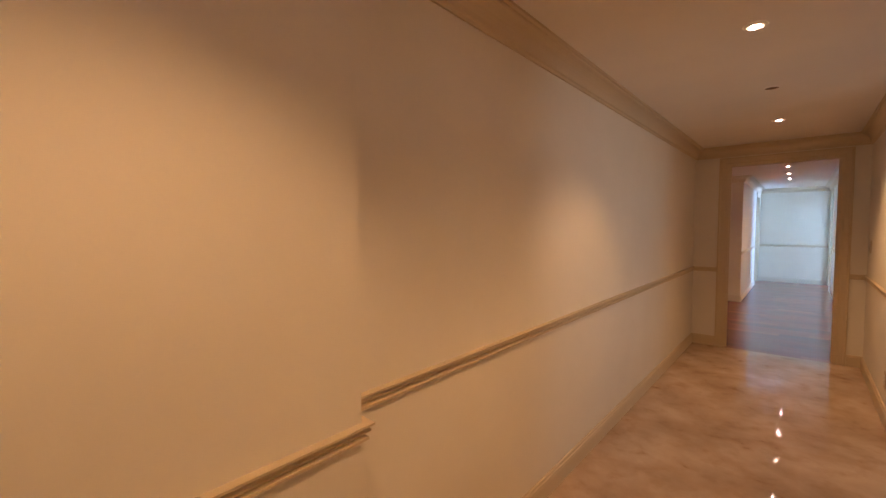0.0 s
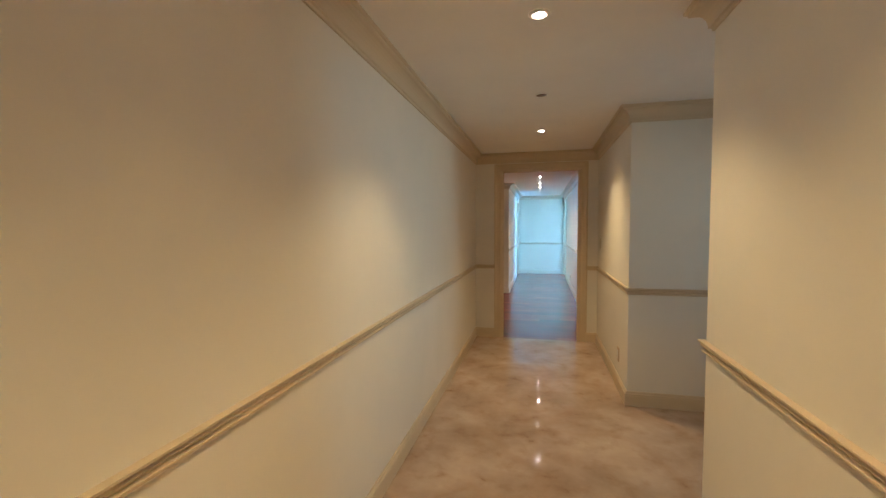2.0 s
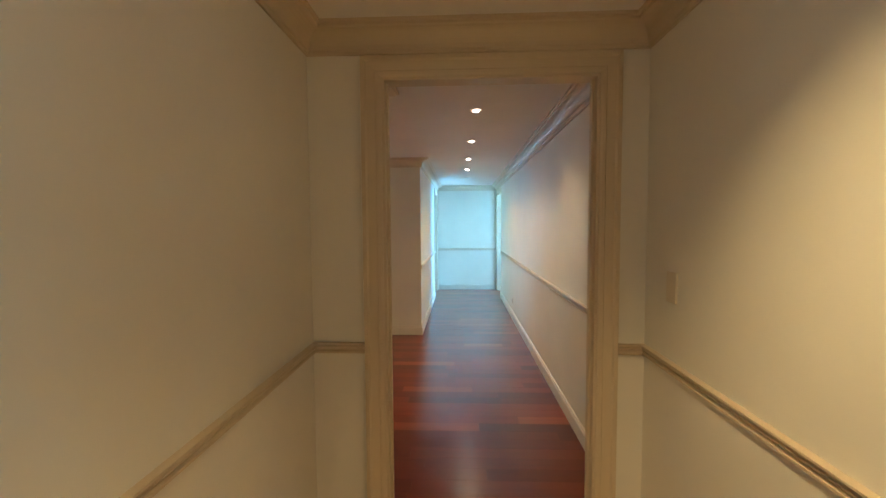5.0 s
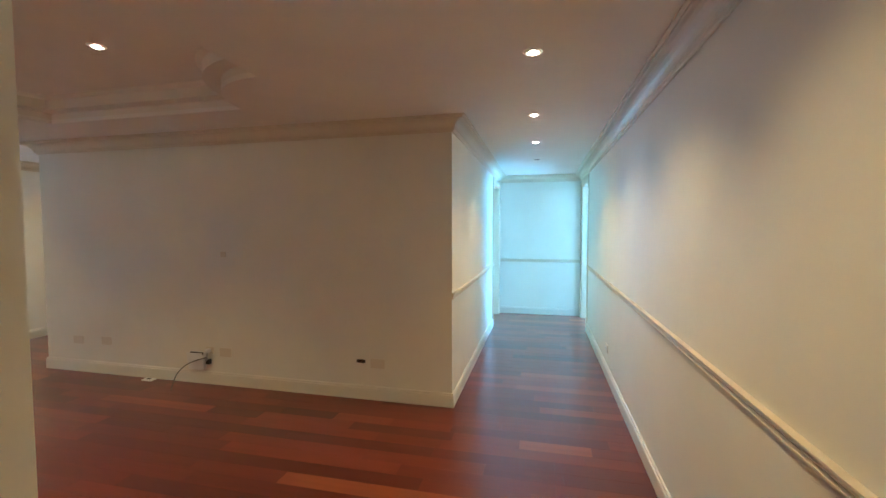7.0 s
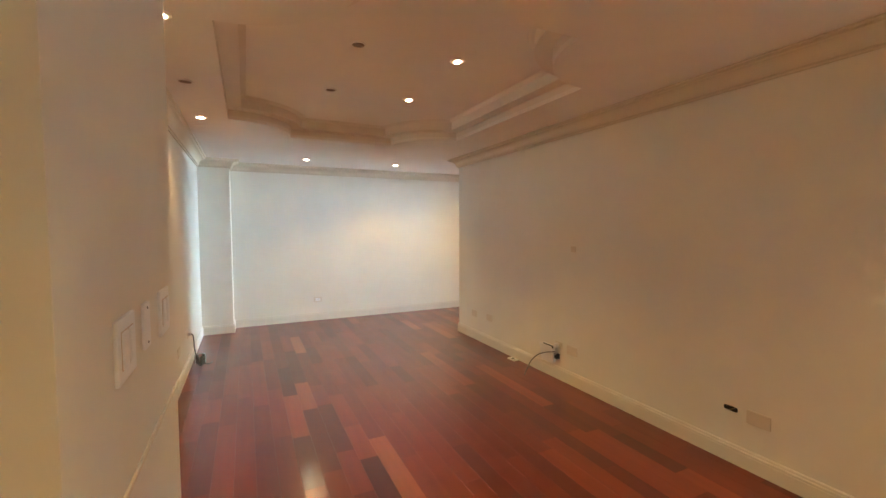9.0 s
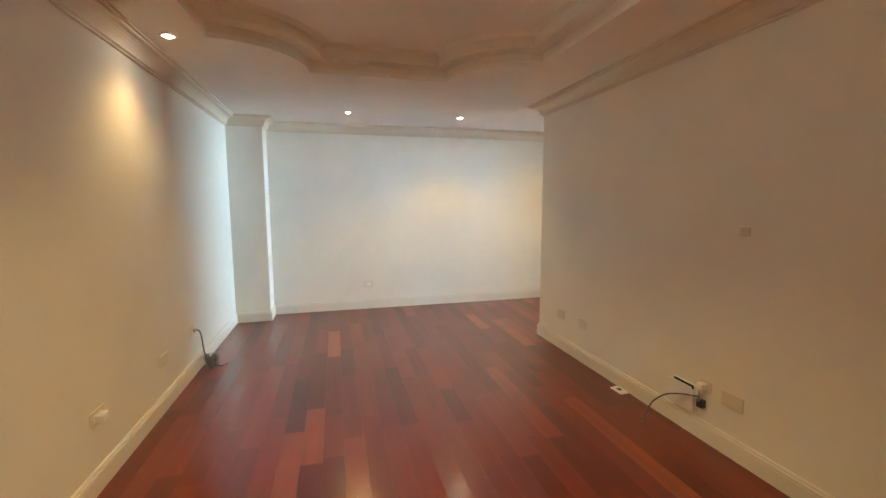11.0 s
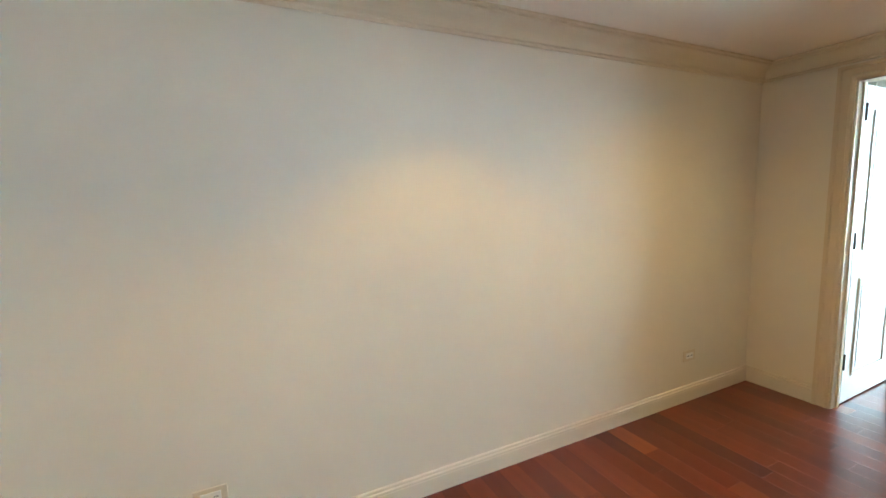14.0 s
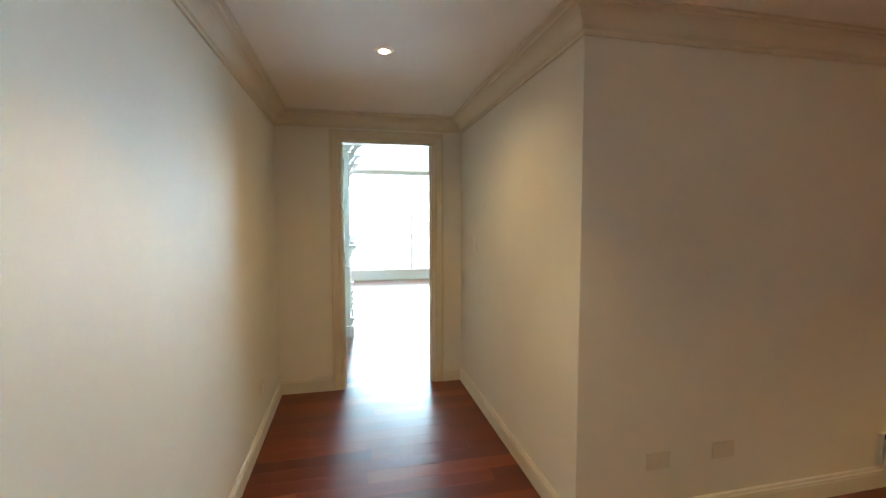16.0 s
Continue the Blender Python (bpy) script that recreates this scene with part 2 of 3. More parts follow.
def sweep(points, profile, closed=False):
    """A moulding: profile rows of (out from the wall, height), along a plan line that has the room on its left."""
    bm = bmesh.new()
    pts = [Vector(p) for p in points]
    n = len(pts)
    sections = []
    for i, p in enumerate(pts):
        normals = []
        for a, b in ((i - 1, i), (i, i + 1)):
            if closed or (a >= 0 and b < n):
                d = (pts[b % n] - pts[a % n]).normalized()
                normals.append(Vector((-d.y, d.x)))
        out = sum(normals, Vector((0, 0)))
        out = out / max(0.2, out.dot(normals[0]))
        sections.append([bm.verts.new((p.x + out.x * o, p.y + out.y * o, z)) for o, z in profile])
    pairs = list(zip(sections, sections[1:])) + ([(sections[-1], sections[0])] if closed else [])
    for a, b in pairs:
        for k in range(len(profile)):
            j = (k + 1) % len(profile)
            bm.faces.new((a[k], a[j], b[j], b[k]))
    if not closed:
        bm.faces.new(sections[0])
        bm.faces.new(sections[-1])
    return bm


def tube(points, radius, sides=10):
    """A bent cord through 3D points, smoothed."""
    pts = [Vector(p) for p in points]
    fine = []
    for i in range(len(pts) - 1):
        a, b, c, d = pts[max(i - 1, 0)], pts[i], pts[i + 1], pts[min(i + 2, len(pts) - 1)]
        for k in range(8):
            t = k / 8
            fine.append(0.5 * ((2 * b) + (c - a) * t + (2 * a - 5 * b + 4 * c - d) * t * t + (3 * b - a - 3 * c + d) * t ** 3))
    fine.append(pts[-1])
    bm = bmesh.new()
    rings = []
    for i, p in enumerate(fine):
        d = (fine[min(i + 1, len(fine) - 1)] - fine[max(i - 1, 0)]).normalized()
        q = d.to_track_quat("Z", "Y")
        rings.append([bm.verts.new(p + q @ Vector((radius * math.cos(2 * math.pi * k / sides), radius * math.sin(2 * math.pi * k / sides), 0)))
                      for k in range(sides)])
    for a, b in zip(rings, rings[1:]):
        for k in range(sides):
            f = bm.faces.new((a[k], a[(k + 1) % sides], b[(k + 1) % sides], b[k]))
            f.smooth = True
    bm.faces.new(rings[0])
    bm.faces.new(rings[-1])
    return bm


# ---- plan (metres) ----
CEILING = 2.27
TOP = 2.40
LOW = -0.04
DOOR = 2.06
HX0, HX1 = -0.012, 1.44
TVY, TVX0, TVX1 = 3.539, -4.09, 0.135
FARX, BACKY, PILX, PILY = -5.617, 0.445, -5.334, 0.812
SWX, SWY, PIERX = -0.785, 0.772, 0.142
SW_A, SW_B, SW_C = -0.165, -0.348, -0.575
JUTX, JUTY = 0.101, -5.011
HOLE_X, HOLE_Z = -0.643, 0.314
D1A, D1B = 0.31, 1.235
D2Y, D2A, D2B = 5.482, -5.110, -4.342
ENDY, SD0, SD1 = 7.35, 6.42, 7.20

# ---- structure ----
WALLS = (
    ("wall_hall_west", ((-0.14, HX0, JUTY, 0.0, LOW, TOP),)),
    ("wall_hall_west_jut", ((-0.14, JUTX, -7.62, JUTY, LOW, TOP),)),
    ("wall_hall_south", ((JUTX, 1.59, -7.62, -7.5, LOW, TOP),)),
    ("wall_hall_east", ((1.45, 1.59, -7.5, -3.42, LOW, TOP),)),
    ("wall_side_south", ((1.45, 3.62, -3.42, -3.30, LOW, TOP),)),
    ("wall_side_east", ((3.5, 3.62, -3.30, -2.9, LOW, TOP), (3.5, 3.62, -2.2, -1.79, LOW, TOP), (3.5, 3.62, -2.9, -2.2, LOW, 0.95), (3.5, 3.62, -2.9, -2.2, 2.05, TOP))),
    ("wall_side_north", ((HX1, 3.62, -1.79, -1.67, LOW, TOP),)),
    ("wall_east", ((HX1, 1.565, -1.67, SD0, LOW, TOP), (HX1, 1.565, SD0, SD1, DOOR, TOP), (HX1, 1.565, SD1, ENDY + 0.12, LOW, TOP))),
    ("wall_doorway", ((-0.14, D1A, 0.0, 0.08, LOW, TOP), (D1B, HX1, 0.0, 0.08, LOW, TOP), (D1A, D1B, 0.0, 0.08, DOOR, TOP))),
    ("wall_pier", ((SWX, PIERX, 0.08, SWY, LOW, TOP),)),
    ("wall_living_south", ((-5.80, SWX, 0.325, BACKY, LOW, TOP),)),
    ("wall_pilaster", ((FARX, PILX, BACKY, PILY, LOW, TOP),)),
    ("wall_living_west", ((-5.80, FARX, BACKY, 5.59, LOW, TOP),)),
    ("wall_media", ((TVX0, HOLE_X - 0.04, TVY, 3.66, LOW, TOP), (HOLE_X + 0.04, TVX1, TVY, 3.66, LOW, TOP), (HOLE_X - 0.04, HOLE_X + 0.04, TVY, 3.66, LOW, HOLE_Z - 0.018), (HOLE_X - 0.04, HOLE_X + 0.04, TVY, 3.66, HOLE_Z + 0.018, TOP))),
    ("wall_passage_east", ((TVX0, -3.97, 3.66, 5.482, LOW, TOP),)),
    ("wall_passage_north", ((FARX, D2A, D2Y, 5.59, LOW, 2.72), (D2B, TVX0, D2Y, 5.59, LOW, 2.72), (D2A, D2B, D2Y, 5.59, DOOR, 2.72))),
    ("wall_corridor_west", ((0.015, TVX1, 3.66, SD0, LOW, TOP), (0.015, TVX1, SD0, SD1, DOOR, TOP), (0.015, TVX1, SD1, ENDY + 0.12, LOW, TOP))),
    ("wall_corridor_north", ((TVX1, HX1, ENDY, ENDY + 0.12, LOW, TOP),)),
    ("wall_study_west", ((-5.80, -5.66, 5.59, 12.12, LOW, 2.72),)),
    ("wall_study_east", ((-1.50, -1.38, 5.49, 12.12, LOW, 2.72),)),
    ("wall_study_south", ((TVX0, -1.50, 5.482, 5.59, LOW, 2.72),)),
    ("wall_study_north", ((-5.66, -5.35, 12.0, 12.12, LOW, 2.72), (-1.85, -1.50, 12.0, 12.12, LOW, 2.72), (-5.35, -1.85, 12.0, 12.12, LOW, 0.02), (-5.35, -1.85, 12.0, 12.12, 2.58, 2.72))),
    ("wall_west_room", ((-1.38, 0.015, 5.60, 5.72, LOW, 2.60), (-1.38, -1.2, 9.5, 9.62, LOW, 2.60), (-0.1, 0.135, 9.5, 9.62, LOW, 2.60), (-1.2, -0.1, 9.5, 9.62, LOW, 0.5), (-1.2, -0.1, 9.5, 9.62, 2.1, 2.60), (0.015, 0.135, ENDY + 0.12, 9.5, LOW, 2.60))),
    ("wall_east_room", ((1.565, 4.32, 5.48, 5.6, LOW, 2.60), (1.565, 4.32, 9.6, 9.72, LOW, 2.60), (1.445, 1.565, ENDY + 0.12, 9.72, LOW, 2.60), (4.2, 4.32, 5.6, 6.4, LOW, 2.60), (4.2, 4.32, 9.2, 9.6, LOW, 2.60), (4.2, 4.32, 6.4, 9.2, LOW, 0.5), (4.2, 4.32, 6.4, 9.2, 2.2, 2.60))),
)
for wall_name, pieces in WALLS:
    bm = bmesh.new()
    for p in pieces:
        add_box(bm, *p)
    # The unseen study east wall is added as a yellow bounce surface.
    thing(wall_name, bm, YELLOW_BOUNCE if wall_name == "wall_study_east" else WALL, "smooth cream painted plaster wall", "wall", kind="structure")

bm = box(-0.14, 1.59, -7.62, 0.0, -0.12, 0.0)
add_box(bm, 1.59, 3.62, -3.42, -1.67, -0.12, 0.0)
thing("floor_marble", bm, MARBLE, "polished beige marble hall floor with soft clouding", "floor", kind="structure")


def solid_sheet(outer, holes, z0, z1):
    """A slab with a plan outline and holes."""
    bm = bmesh.new()
    edges = []
    for loop in (outer, *holes):
        vs = [bm.verts.new((x, y, z0)) for x, y in loop]
        edges += [bm.edges.new((vs[i], vs[(i + 1) % len(vs)])) for i in range(len(vs))]
    made = bmesh.ops.triangle_fill(bm, use_beauty=True, edges=edges)
    faces = [f for f in made["geom"] if isinstance(f, bmesh.types.BMFace)]
    up = bmesh.ops.extrude_face_region(bm, geom=faces)
    bmesh.ops.translate(bm, verts=[v for v in up["geom"] if isinstance(v, bmesh.types.BMVert)], vec=(0, 0, z1 - z0))
    return bm


def tray_outline(x0, x1, y0, y1, r, inset=0.0, steps=10):
    """A rectangle with scooped corners, drawn in by inset all round."""
    out = []
    r, lean = r + inset, math.degrees(math.asin(inset / (r + inset)))
    for cx, cy, start in ((x0, y0, 90), (x1, y0, 180), (x1, y1, 270), (x0, y1, 0)):
        for k in range(steps + 1):
            a = radians(start - lean - (90 - 2 * lean) * k / steps)
            out.append((cx + r * math.cos(a), cy + r * math.sin(a)))
    return out


TRAY = (-3.58, -0.74, 0.88, 2.965)
tray_low = tray_outline(*TRAY, 0.53)
tray_mid = tray_outline(*TRAY, 0.53, 0.10)
tray_top = tray_outline(*TRAY, 0.53, 0.135)
ceil_outline = [(-0.14, -7.62), (3.62, -7.62), (3.62, -1.67), (1.565, -1.67), (1.565, 7.57), (0.015, 7.57), (0.015, 3.66), (-3.97, 3.66),
                (-3.97, 5.59), (-5.80, 5.59), (-5.80, 0.325), (-0.14, 0.325)]
thing("ceiling", solid_sheet(ceil_outline, [tray_low], CEILING, CEILING + 0.03), CEIL, "flat painted plaster ceiling with a stepped tray opening", "ceiling", kind="structure")
bm = bmesh.new()
rows = [[bm.verts.new((x, y, z)) for x, y in loop] for loop, z in
        ((tray_low, CEILING + 0.03), (tray_low, CEILING + 0.078), (tray_mid, CEILING + 0.078), (tray_mid, CEILING + 0.15), (tray_top, CEILING + 0.172))]
for a, b in zip(rows, rows[1:]):
    for k in range(len(a)):
        bm.faces.new((a[k], a[(k + 1) % len(a)], b[(k + 1) % len(a)], b[k]))
thing("trim_tray", bm, TRAY_SHADE, "stepped cream moulding round the tray ceiling with scooped corners", "ceiling moulding", kind="structure")
thing("ceiling_tray", solid_sheet(tray_outline(*TRAY, 0.53, 0.130), [], CEILING + 0.172, CEILING + 0.20), CEIL, "flat raised field of the tray ceiling", "ceiling", kind="structure")
thing("ceiling_study", box(-5.80, -1.38, 5.59, 12.12, 2.60, 2.66), CEIL, "flat white ceiling of the daylit room", "ceiling", kind="structure")
thing("ceiling_west_room", box(-1.38, 0.015, 5.6, 9.62, 2.45, 2.5), CEIL, "flat white ceiling", "ceiling", kind="structure")
thing("ceiling_east_room", box(1.565, 4.32, 5.48, 9.72, 2.45, 2.5), CEIL, "flat white ceiling", "ceiling", kind="structure")
# Unseen slab, added to seal the rooms against sun and sky.
thing("roof", box(-6.0, 4.5, -7.8, 12.14, 2.73, 2.9), CEIL, "unseen slab that keeps sun and sky out of the rooms", "roof", kind="structure")

# Mouldings. Profiles: out from the wall, height.
BASE = [(0, 0), (0.016, 0), (0.016, 0.078), (0.0145, 0.081), (0.0145, 0.084), (0.017, 0.087), (0.016, 0.094), (0.011, 0.098), (0.010, 0.108), (0.006, 0.112), (0, 0.112)]
RAIL = [(0, 0.862), (0.008, 0.862), (0.014, 0.866), (0.014, 0.873), (0.006, 0.878), (0.006, 0.883), (0.015, 0.886), (0.019, 0.892), (0.015, 0.897), (0.009, 0.899), (0.009, 0.902), (0.025, 0.905), (0.025, 0.911), (0, 0.911)]
THIN = [(0, 0.874), (0.004, 0.874), (0.006, 0.877), (0.006, 0.883), (0.004, 0.886), (0, 0.886)]


def crown(drop, reach):
    rows = [(0, 0), (0, -drop), (0.10, -drop), (0.12, -drop * 0.90), (0.22, -drop * 0.86)]
    for k in range(1, 7):
        a = radians(90 * k / 6)
        rows.append((0.22 + 0.58 * (1 - math.cos(a)), -drop * (0.86 - 0.62 * math.sin(a))))
    rows += [(0.86, -drop * 0.20), (0.86, -drop * 0.12), (1.0, -drop * 0.10), (1.0, 0)]
    return [(o * reach, CEILING + z) for o, z in rows]


CROWN_HALL, CROWN = crown(0.115, 0.090), crown(0.108, 0.118)
CA = 0.088
HALL_RUNS = (
    [(D1A - CA, 0.0), (HX0, 0.0), (HX0, JUTY), (JUTX, JUTY), (JUTX, -7.5)],
    [(1.45, -7.5), (1.45, -3.30), (3.5, -3.30)],
    [(3.5, -1.79), (HX1, -1.79), (HX1, 0.0), (D1B + CA, 0.0)],
)
RIGHT_RUN = [(D1B + CA, 0.08), (HX1, 0.08), (HX1, SD0 - CA)]
END_RUN = [(HX1, SD1 + CA), (HX1, ENDY), (TVX1, ENDY), (TVX1, SD1 + CA)]
MEDIA_RUN = [(TVX1, SD0 - CA), (TVX1, TVY), (TVX0, TVY), (TVX0, D2Y), (D2B + CA, D2Y)]
WEST_RUN = [(D2A - CA, D2Y), (FARX, D2Y), (FARX, PILY), (PILX, PILY), (PILX, BACKY), (SWX, BACKY), (SWX, SWY), (PIERX, SWY), (PIERX, 0.08), (D1A - CA, 0.08)]
for run in (*HALL_RUNS, RIGHT_RUN, END_RUN, MEDIA_RUN, WEST_RUN):
    thing("baseboard", sweep(run, BASE), HALL_TRIM_SHADE if run in HALL_RUNS else BASE_TRIM, "cream painted baseboard with a beaded top", "baseboard", kind="structure")
JUT_RAIL = [(o, z - 0.022) for o, z in RAIL]
thing("trim_chair_rail", sweep([(HX0 + 0.03, JUTY), (JUTX, JUTY), (JUTX, -7.5)], JUT_RAIL), HALL_TRIM_SHADE, "cream painted chair rail round a wall projection", "chair rail", kind="structure")
HALL_RAILS = (HALL_RUNS[0][:3], HALL_RUNS[1], HALL_RUNS[2])
for run in (*HALL_RAILS, RIGHT_RUN, END_RUN[1:3], MEDIA_RUN[:2], [(PIERX, 0.757), (PIERX, 0.08), (D1A - CA, 0.08)]):
    thing("trim_chair_rail", sweep(run, RAIL), HALL_TRIM_SHADE if run in HALL_RAILS else TRIM, "cream painted chair rail with stepped profile", "chair rail", kind="structure")
thing("trim_chair_rail", sweep([(SWX, BACKY + 0.02), (SWX, SWY - 0.004)], RAIL), TRIM, "short cream chair rail ending at a corner", "chair rail", kind="structure")
thing("trim_chair_rail", sweep([(SWX, SWY), (0.10, SWY)], THIN), TRIM, "thin cream painted wall bead", "chair rail", kind="structure")
for run, profile in (
    ([(3.5, -1.79), (HX1, -1.79), (HX1, 0.0), (HX0, 0.0), (HX0, JUTY), (JUTX, JUTY), (JUTX, -7.5)], CROWN_HALL),
    ([(JUTX, -7.5), (1.45, -7.5), (1.45, -3.30), (3.5, -3.30)], CROWN_HALL),
    ([(HX1, 0.08), (HX1, ENDY), (TVX1, ENDY), (TVX1, TVY), (TVX0, TVY), (TVX0, D2Y), (FARX, D2Y), (FARX, PILY), (PILX, PILY), (PILX, BACKY), (SWX, BACKY), (SWX, SWY), (PIERX, SWY), (PIERX, 0.08)], CROWN),
):
    thing("trim_crown", sweep(run, profile, closed=(run[0] == (HX1, 0.08))), HALL_TRIM_SHADE if profile is CROWN_HALL else TRIM, "cream painted plaster crown moulding", "crown moulding", kind="structure")


CASE = [(0.0, 0.0), (0.0, 0.012), (0.010, 0.016), (0.022, 0.016), (0.026, 0.012), (0.062, 0.015), (0.070, 0.022), (0.086, 0.022), (0.086, 0.0)]


def architrave(width, height, side):
    """A mitred door surround: profile rows are (away from the opening, out from the wall)."""
    bm = bmesh.new()
    line = [(0, LOW), (0, height), (width, height), (width, LOW)]
    outs = [(-1, 0), (-1, 1), (1, 1), (1, 0)]
    rows = [[bm.verts.new((x + ox * a, side * o, z + oz * a)) for a, o in CASE] for (x, z), (ox, oz) in zip(line, outs)]
    for a, b in zip(rows, rows[1:]):
        for k in range(len(CASE)):
            bm.faces.new((a[k], a[(k + 1) % len(CASE)], b[(k + 1) % len(CASE)], b[k]))
    bm.faces.new(rows[0])
    bm.faces.new(rows[-1])
    return bm


def door_frame(name, m, width, depth, label, front=TRIM):
    ob = base(name, m, label, "door frame", kind="structure")
    part("architrave", architrave(width, DOOR, -1), front, ob)
    bm = architrave(width, DOOR, 1)
    bmesh.ops.translate(bm, verts=bm.verts, vec=(0, depth, 0))
    part("architrave", bm, TRIM, ob)
    bm = bmesh.new()
    add_box(bm, -0.004, 0.012, -0.004, depth + 0.004, LOW, DOOR)
    add_box(bm, width - 0.012, width + 0.004, -0.004, depth + 0.004, LOW, DOOR)
    add_box(bm, 0.012, width - 0.012, -0.004, depth + 0.004, DOOR - 0.012, DOOR + 0.004)
    add_box(bm, 0.012, 0.022, depth * 0.45, depth * 0.45 + 0.03, LOW, DOOR - 0.012)
    add_box(bm, width - 0.022, width - 0.012, depth * 0.45, depth * 0.45 + 0.03, LOW, DOOR - 0.012)
    part("lining", bm, front, ob)
    return ob


door_frame("door_1", pose(D1A, 0, 0), D1B - D1A, 0.08, "cream painted cased doorway without a leaf", HALL_TRIM_SHADE)
study_door = door_frame("door_2", pose(D2A, D2Y, 0), D2B - D2A, 0.10, "cream painted door frame with three dark hinges")
door_frame("door_3", pose(TVX1, SD0, 0, 0, 0, 90), SD1 - SD0, 0.12, "cream painted cased opening to a daylit room")
door_frame("door_4", pose(1.565, SD0, 0, 0, 0, 90), SD1 - SD0, 0.12, "cream painted cased opening to a daylit room")


# ---- lamps ----
def downlight(lit):
    """A small recessed spot: flanged ring, reflector cup and lens. Origin on the ceiling."""
    ob = base("downlight", pose(0, 0, 0), "small round recessed ceiling spotlight, lit, white ring" if lit else "small round recessed ceiling spotlight, unlit, cream ring",
              "downlight", "recessed ceiling spotlights")
    part("ring", add_lathe(bmesh.new(), [(0.025 if lit else 0.036, 0.004), (0.025 if lit else 0.036, -0.003), (0.031 if lit else 0.039, -0.0065), (0.042, -0.005), (0.046, 0.0), (0.046, 0.004)]),
         PLASTIC if lit else CEIL, ob)
    part("reflector", add_lathe(bmesh.new(), [(0.0255, -0.002), (0.025, 0.008), (0.022, 0.016), (0.0, 0.017)] if lit else [(0.031, 0.003), (0.0315, -0.0022), (0.0365, -0.0028), (0.0365, 0.003)]), REFLECTOR if lit else BRASS, ob)
    part("lens", add_lathe(bmesh.new(), [(0.0, -0.010), (0.008, -0.0095), (0.014, -0.007), (0.017, -0.002), (0.017, 0.006), (0.0, 0.007)] if lit else [(0.0, -0.0020), (0.026, -0.0025), (0.0315, -0.0015), (0.0315, 0.004), (0.0, 0.005)]), LENS if lit else BROWN, ob,
         "glowing warm lens" if lit else "dark lens")
    return ob


def lamp_at(x, y, z, lean, share, lean_y=0.0, cone=112, blend=0.55):
    """The bulb of a spotlight: lean and lean_y are how far off plumb it meets the floor, towards +x and +y."""
    data = bpy.data.lights.new("downlight_bulb", "SPOT")
    data.energy, data.color, data.spot_size, data.spot_blend, data.shadow_soft_size = LAMP_WATTS * share, LAMP_COLOR, radians(cone), blend, 0.02
    ob = new("downlight_bulb", data)
    ob.matrix_world = look((x, y, z - 0.016), (x + lean, y + lean_y + 0.001, 0))


LIT = ((0.775, -5.53, CEILING, -0.02, 0.82), (0.775, -4.45, CEILING, 0.1, 0.65, 0.0, 114, 0.95), (0.773, -3.354, CEILING, 0.0, 0.78), (0.782, -1.174, CEILING, 0.45, 1.4, -0.1, 104, 0.95),
       (0.764, 1.321, CEILING, 0.35, 0.7, 0.0, 116, 1.0), (0.763, 2.459, CEILING, 0.2, 0.8, 0.0, 120, 0.9), (0.752, 3.605, CEILING, 0.2, 0.75, 0.0, 120, 0.85), (0.751, 4.632, CEILING, 0.1, 0.75),
       (-1.618, 2.24, 2.442, 0.0, 0.92, -0.45, 114, 1.0), (-2.500, 2.24, 2.442, 0.0, 0.92, -0.45, 114, 1.0),
       (-1.304, 0.685, CEILING, 0.0, 0.45, 0.25, 124, 1.0), (-3.081, 0.685, CEILING, 0.0, 0.45, 0.25, 124, 1.0),
       (-4.883, 1.721, CEILING, 0.45, 0.55, 0.0, 114, 0.9), (-4.883, 2.933, CEILING, 0.0, 0.5, 0.0, 110, 0.45), (-4.852, 4.138, CEILING, 0.18, 0.62, 0.1, 150, 1.0))
UNLIT = ((0.782, -2.255, CEILING), (0.752, 5.70, CEILING), (-2.18, 0.680, CEILING), (-1.636, 1.605, 2.442), (-2.507, 1.605, 2.442))
for lit, spots in ((True, LIT), (False, UNLIT)):
    first = downlight(lit)
    first.matrix_world = pose(*spots[0][:3])
    for spot in spots[1:]:
        copy_thing(first, pose(*spot[:3]))
for spot in LIT:
    lamp_at(*spot)


# ---- windows ----
def glazing(name, m, width, height, columns, label, foot=0.065):
    """An aluminium window in its opening: frame, mullions and a pane a bay. Local x across, z up, y out."""
    ob = base(name, m, label, "window", kind="structure")
    bm = bmesh.new()
    for x0, x1, z0, z1 in ((0, 0.055, 0, height), (width - 0.055, width, 0, height), (0.055, width - 0.055, 0, foot), (0.055, width - 0.055, height - 0.06, height)):
        add_box(bm, x0, x1, 0.03, 0.09, z0, z1, bevel=0.004)
    part("window_frame", bm, FRAME, ob)
    for k in range(1, columns):
        x = width * k / columns
        part("mullion", box(x - 0.018, x + 0.018, 0.035, 0.085, foot, height - 0.06, bevel=0.004), FRAME, ob)
    for k in range(columns):
        pane = part("pane", box(width * k / columns + 0.02, width * (k + 1) / columns - 0.02, 0.058, 0.064, 0.05, height - 0.05), GLASS, ob, "clear glass")
        pane.visible_shadow = False
    return ob


glazing("window_1", pose(-5.35, 12.0, 0.02), 3.50, 2.56, 4, "tall aluminium framed sliding window in the daylit room", 0.22)
glazing("window_2", pose(-1.2, 9.5, 0.5), 1.1, 1.6, 2, "aluminium framed window")
glazing("window_3", pose(4.2, 9.2, 0.5, 0, 0, -90), 2.8, 1.7, 3, "aluminium framed window")
glazing("window_4", pose(3.5, -2.2, 0.95, 0, 0, -90), 0.7, 1.1, 1, "small aluminium framed window")

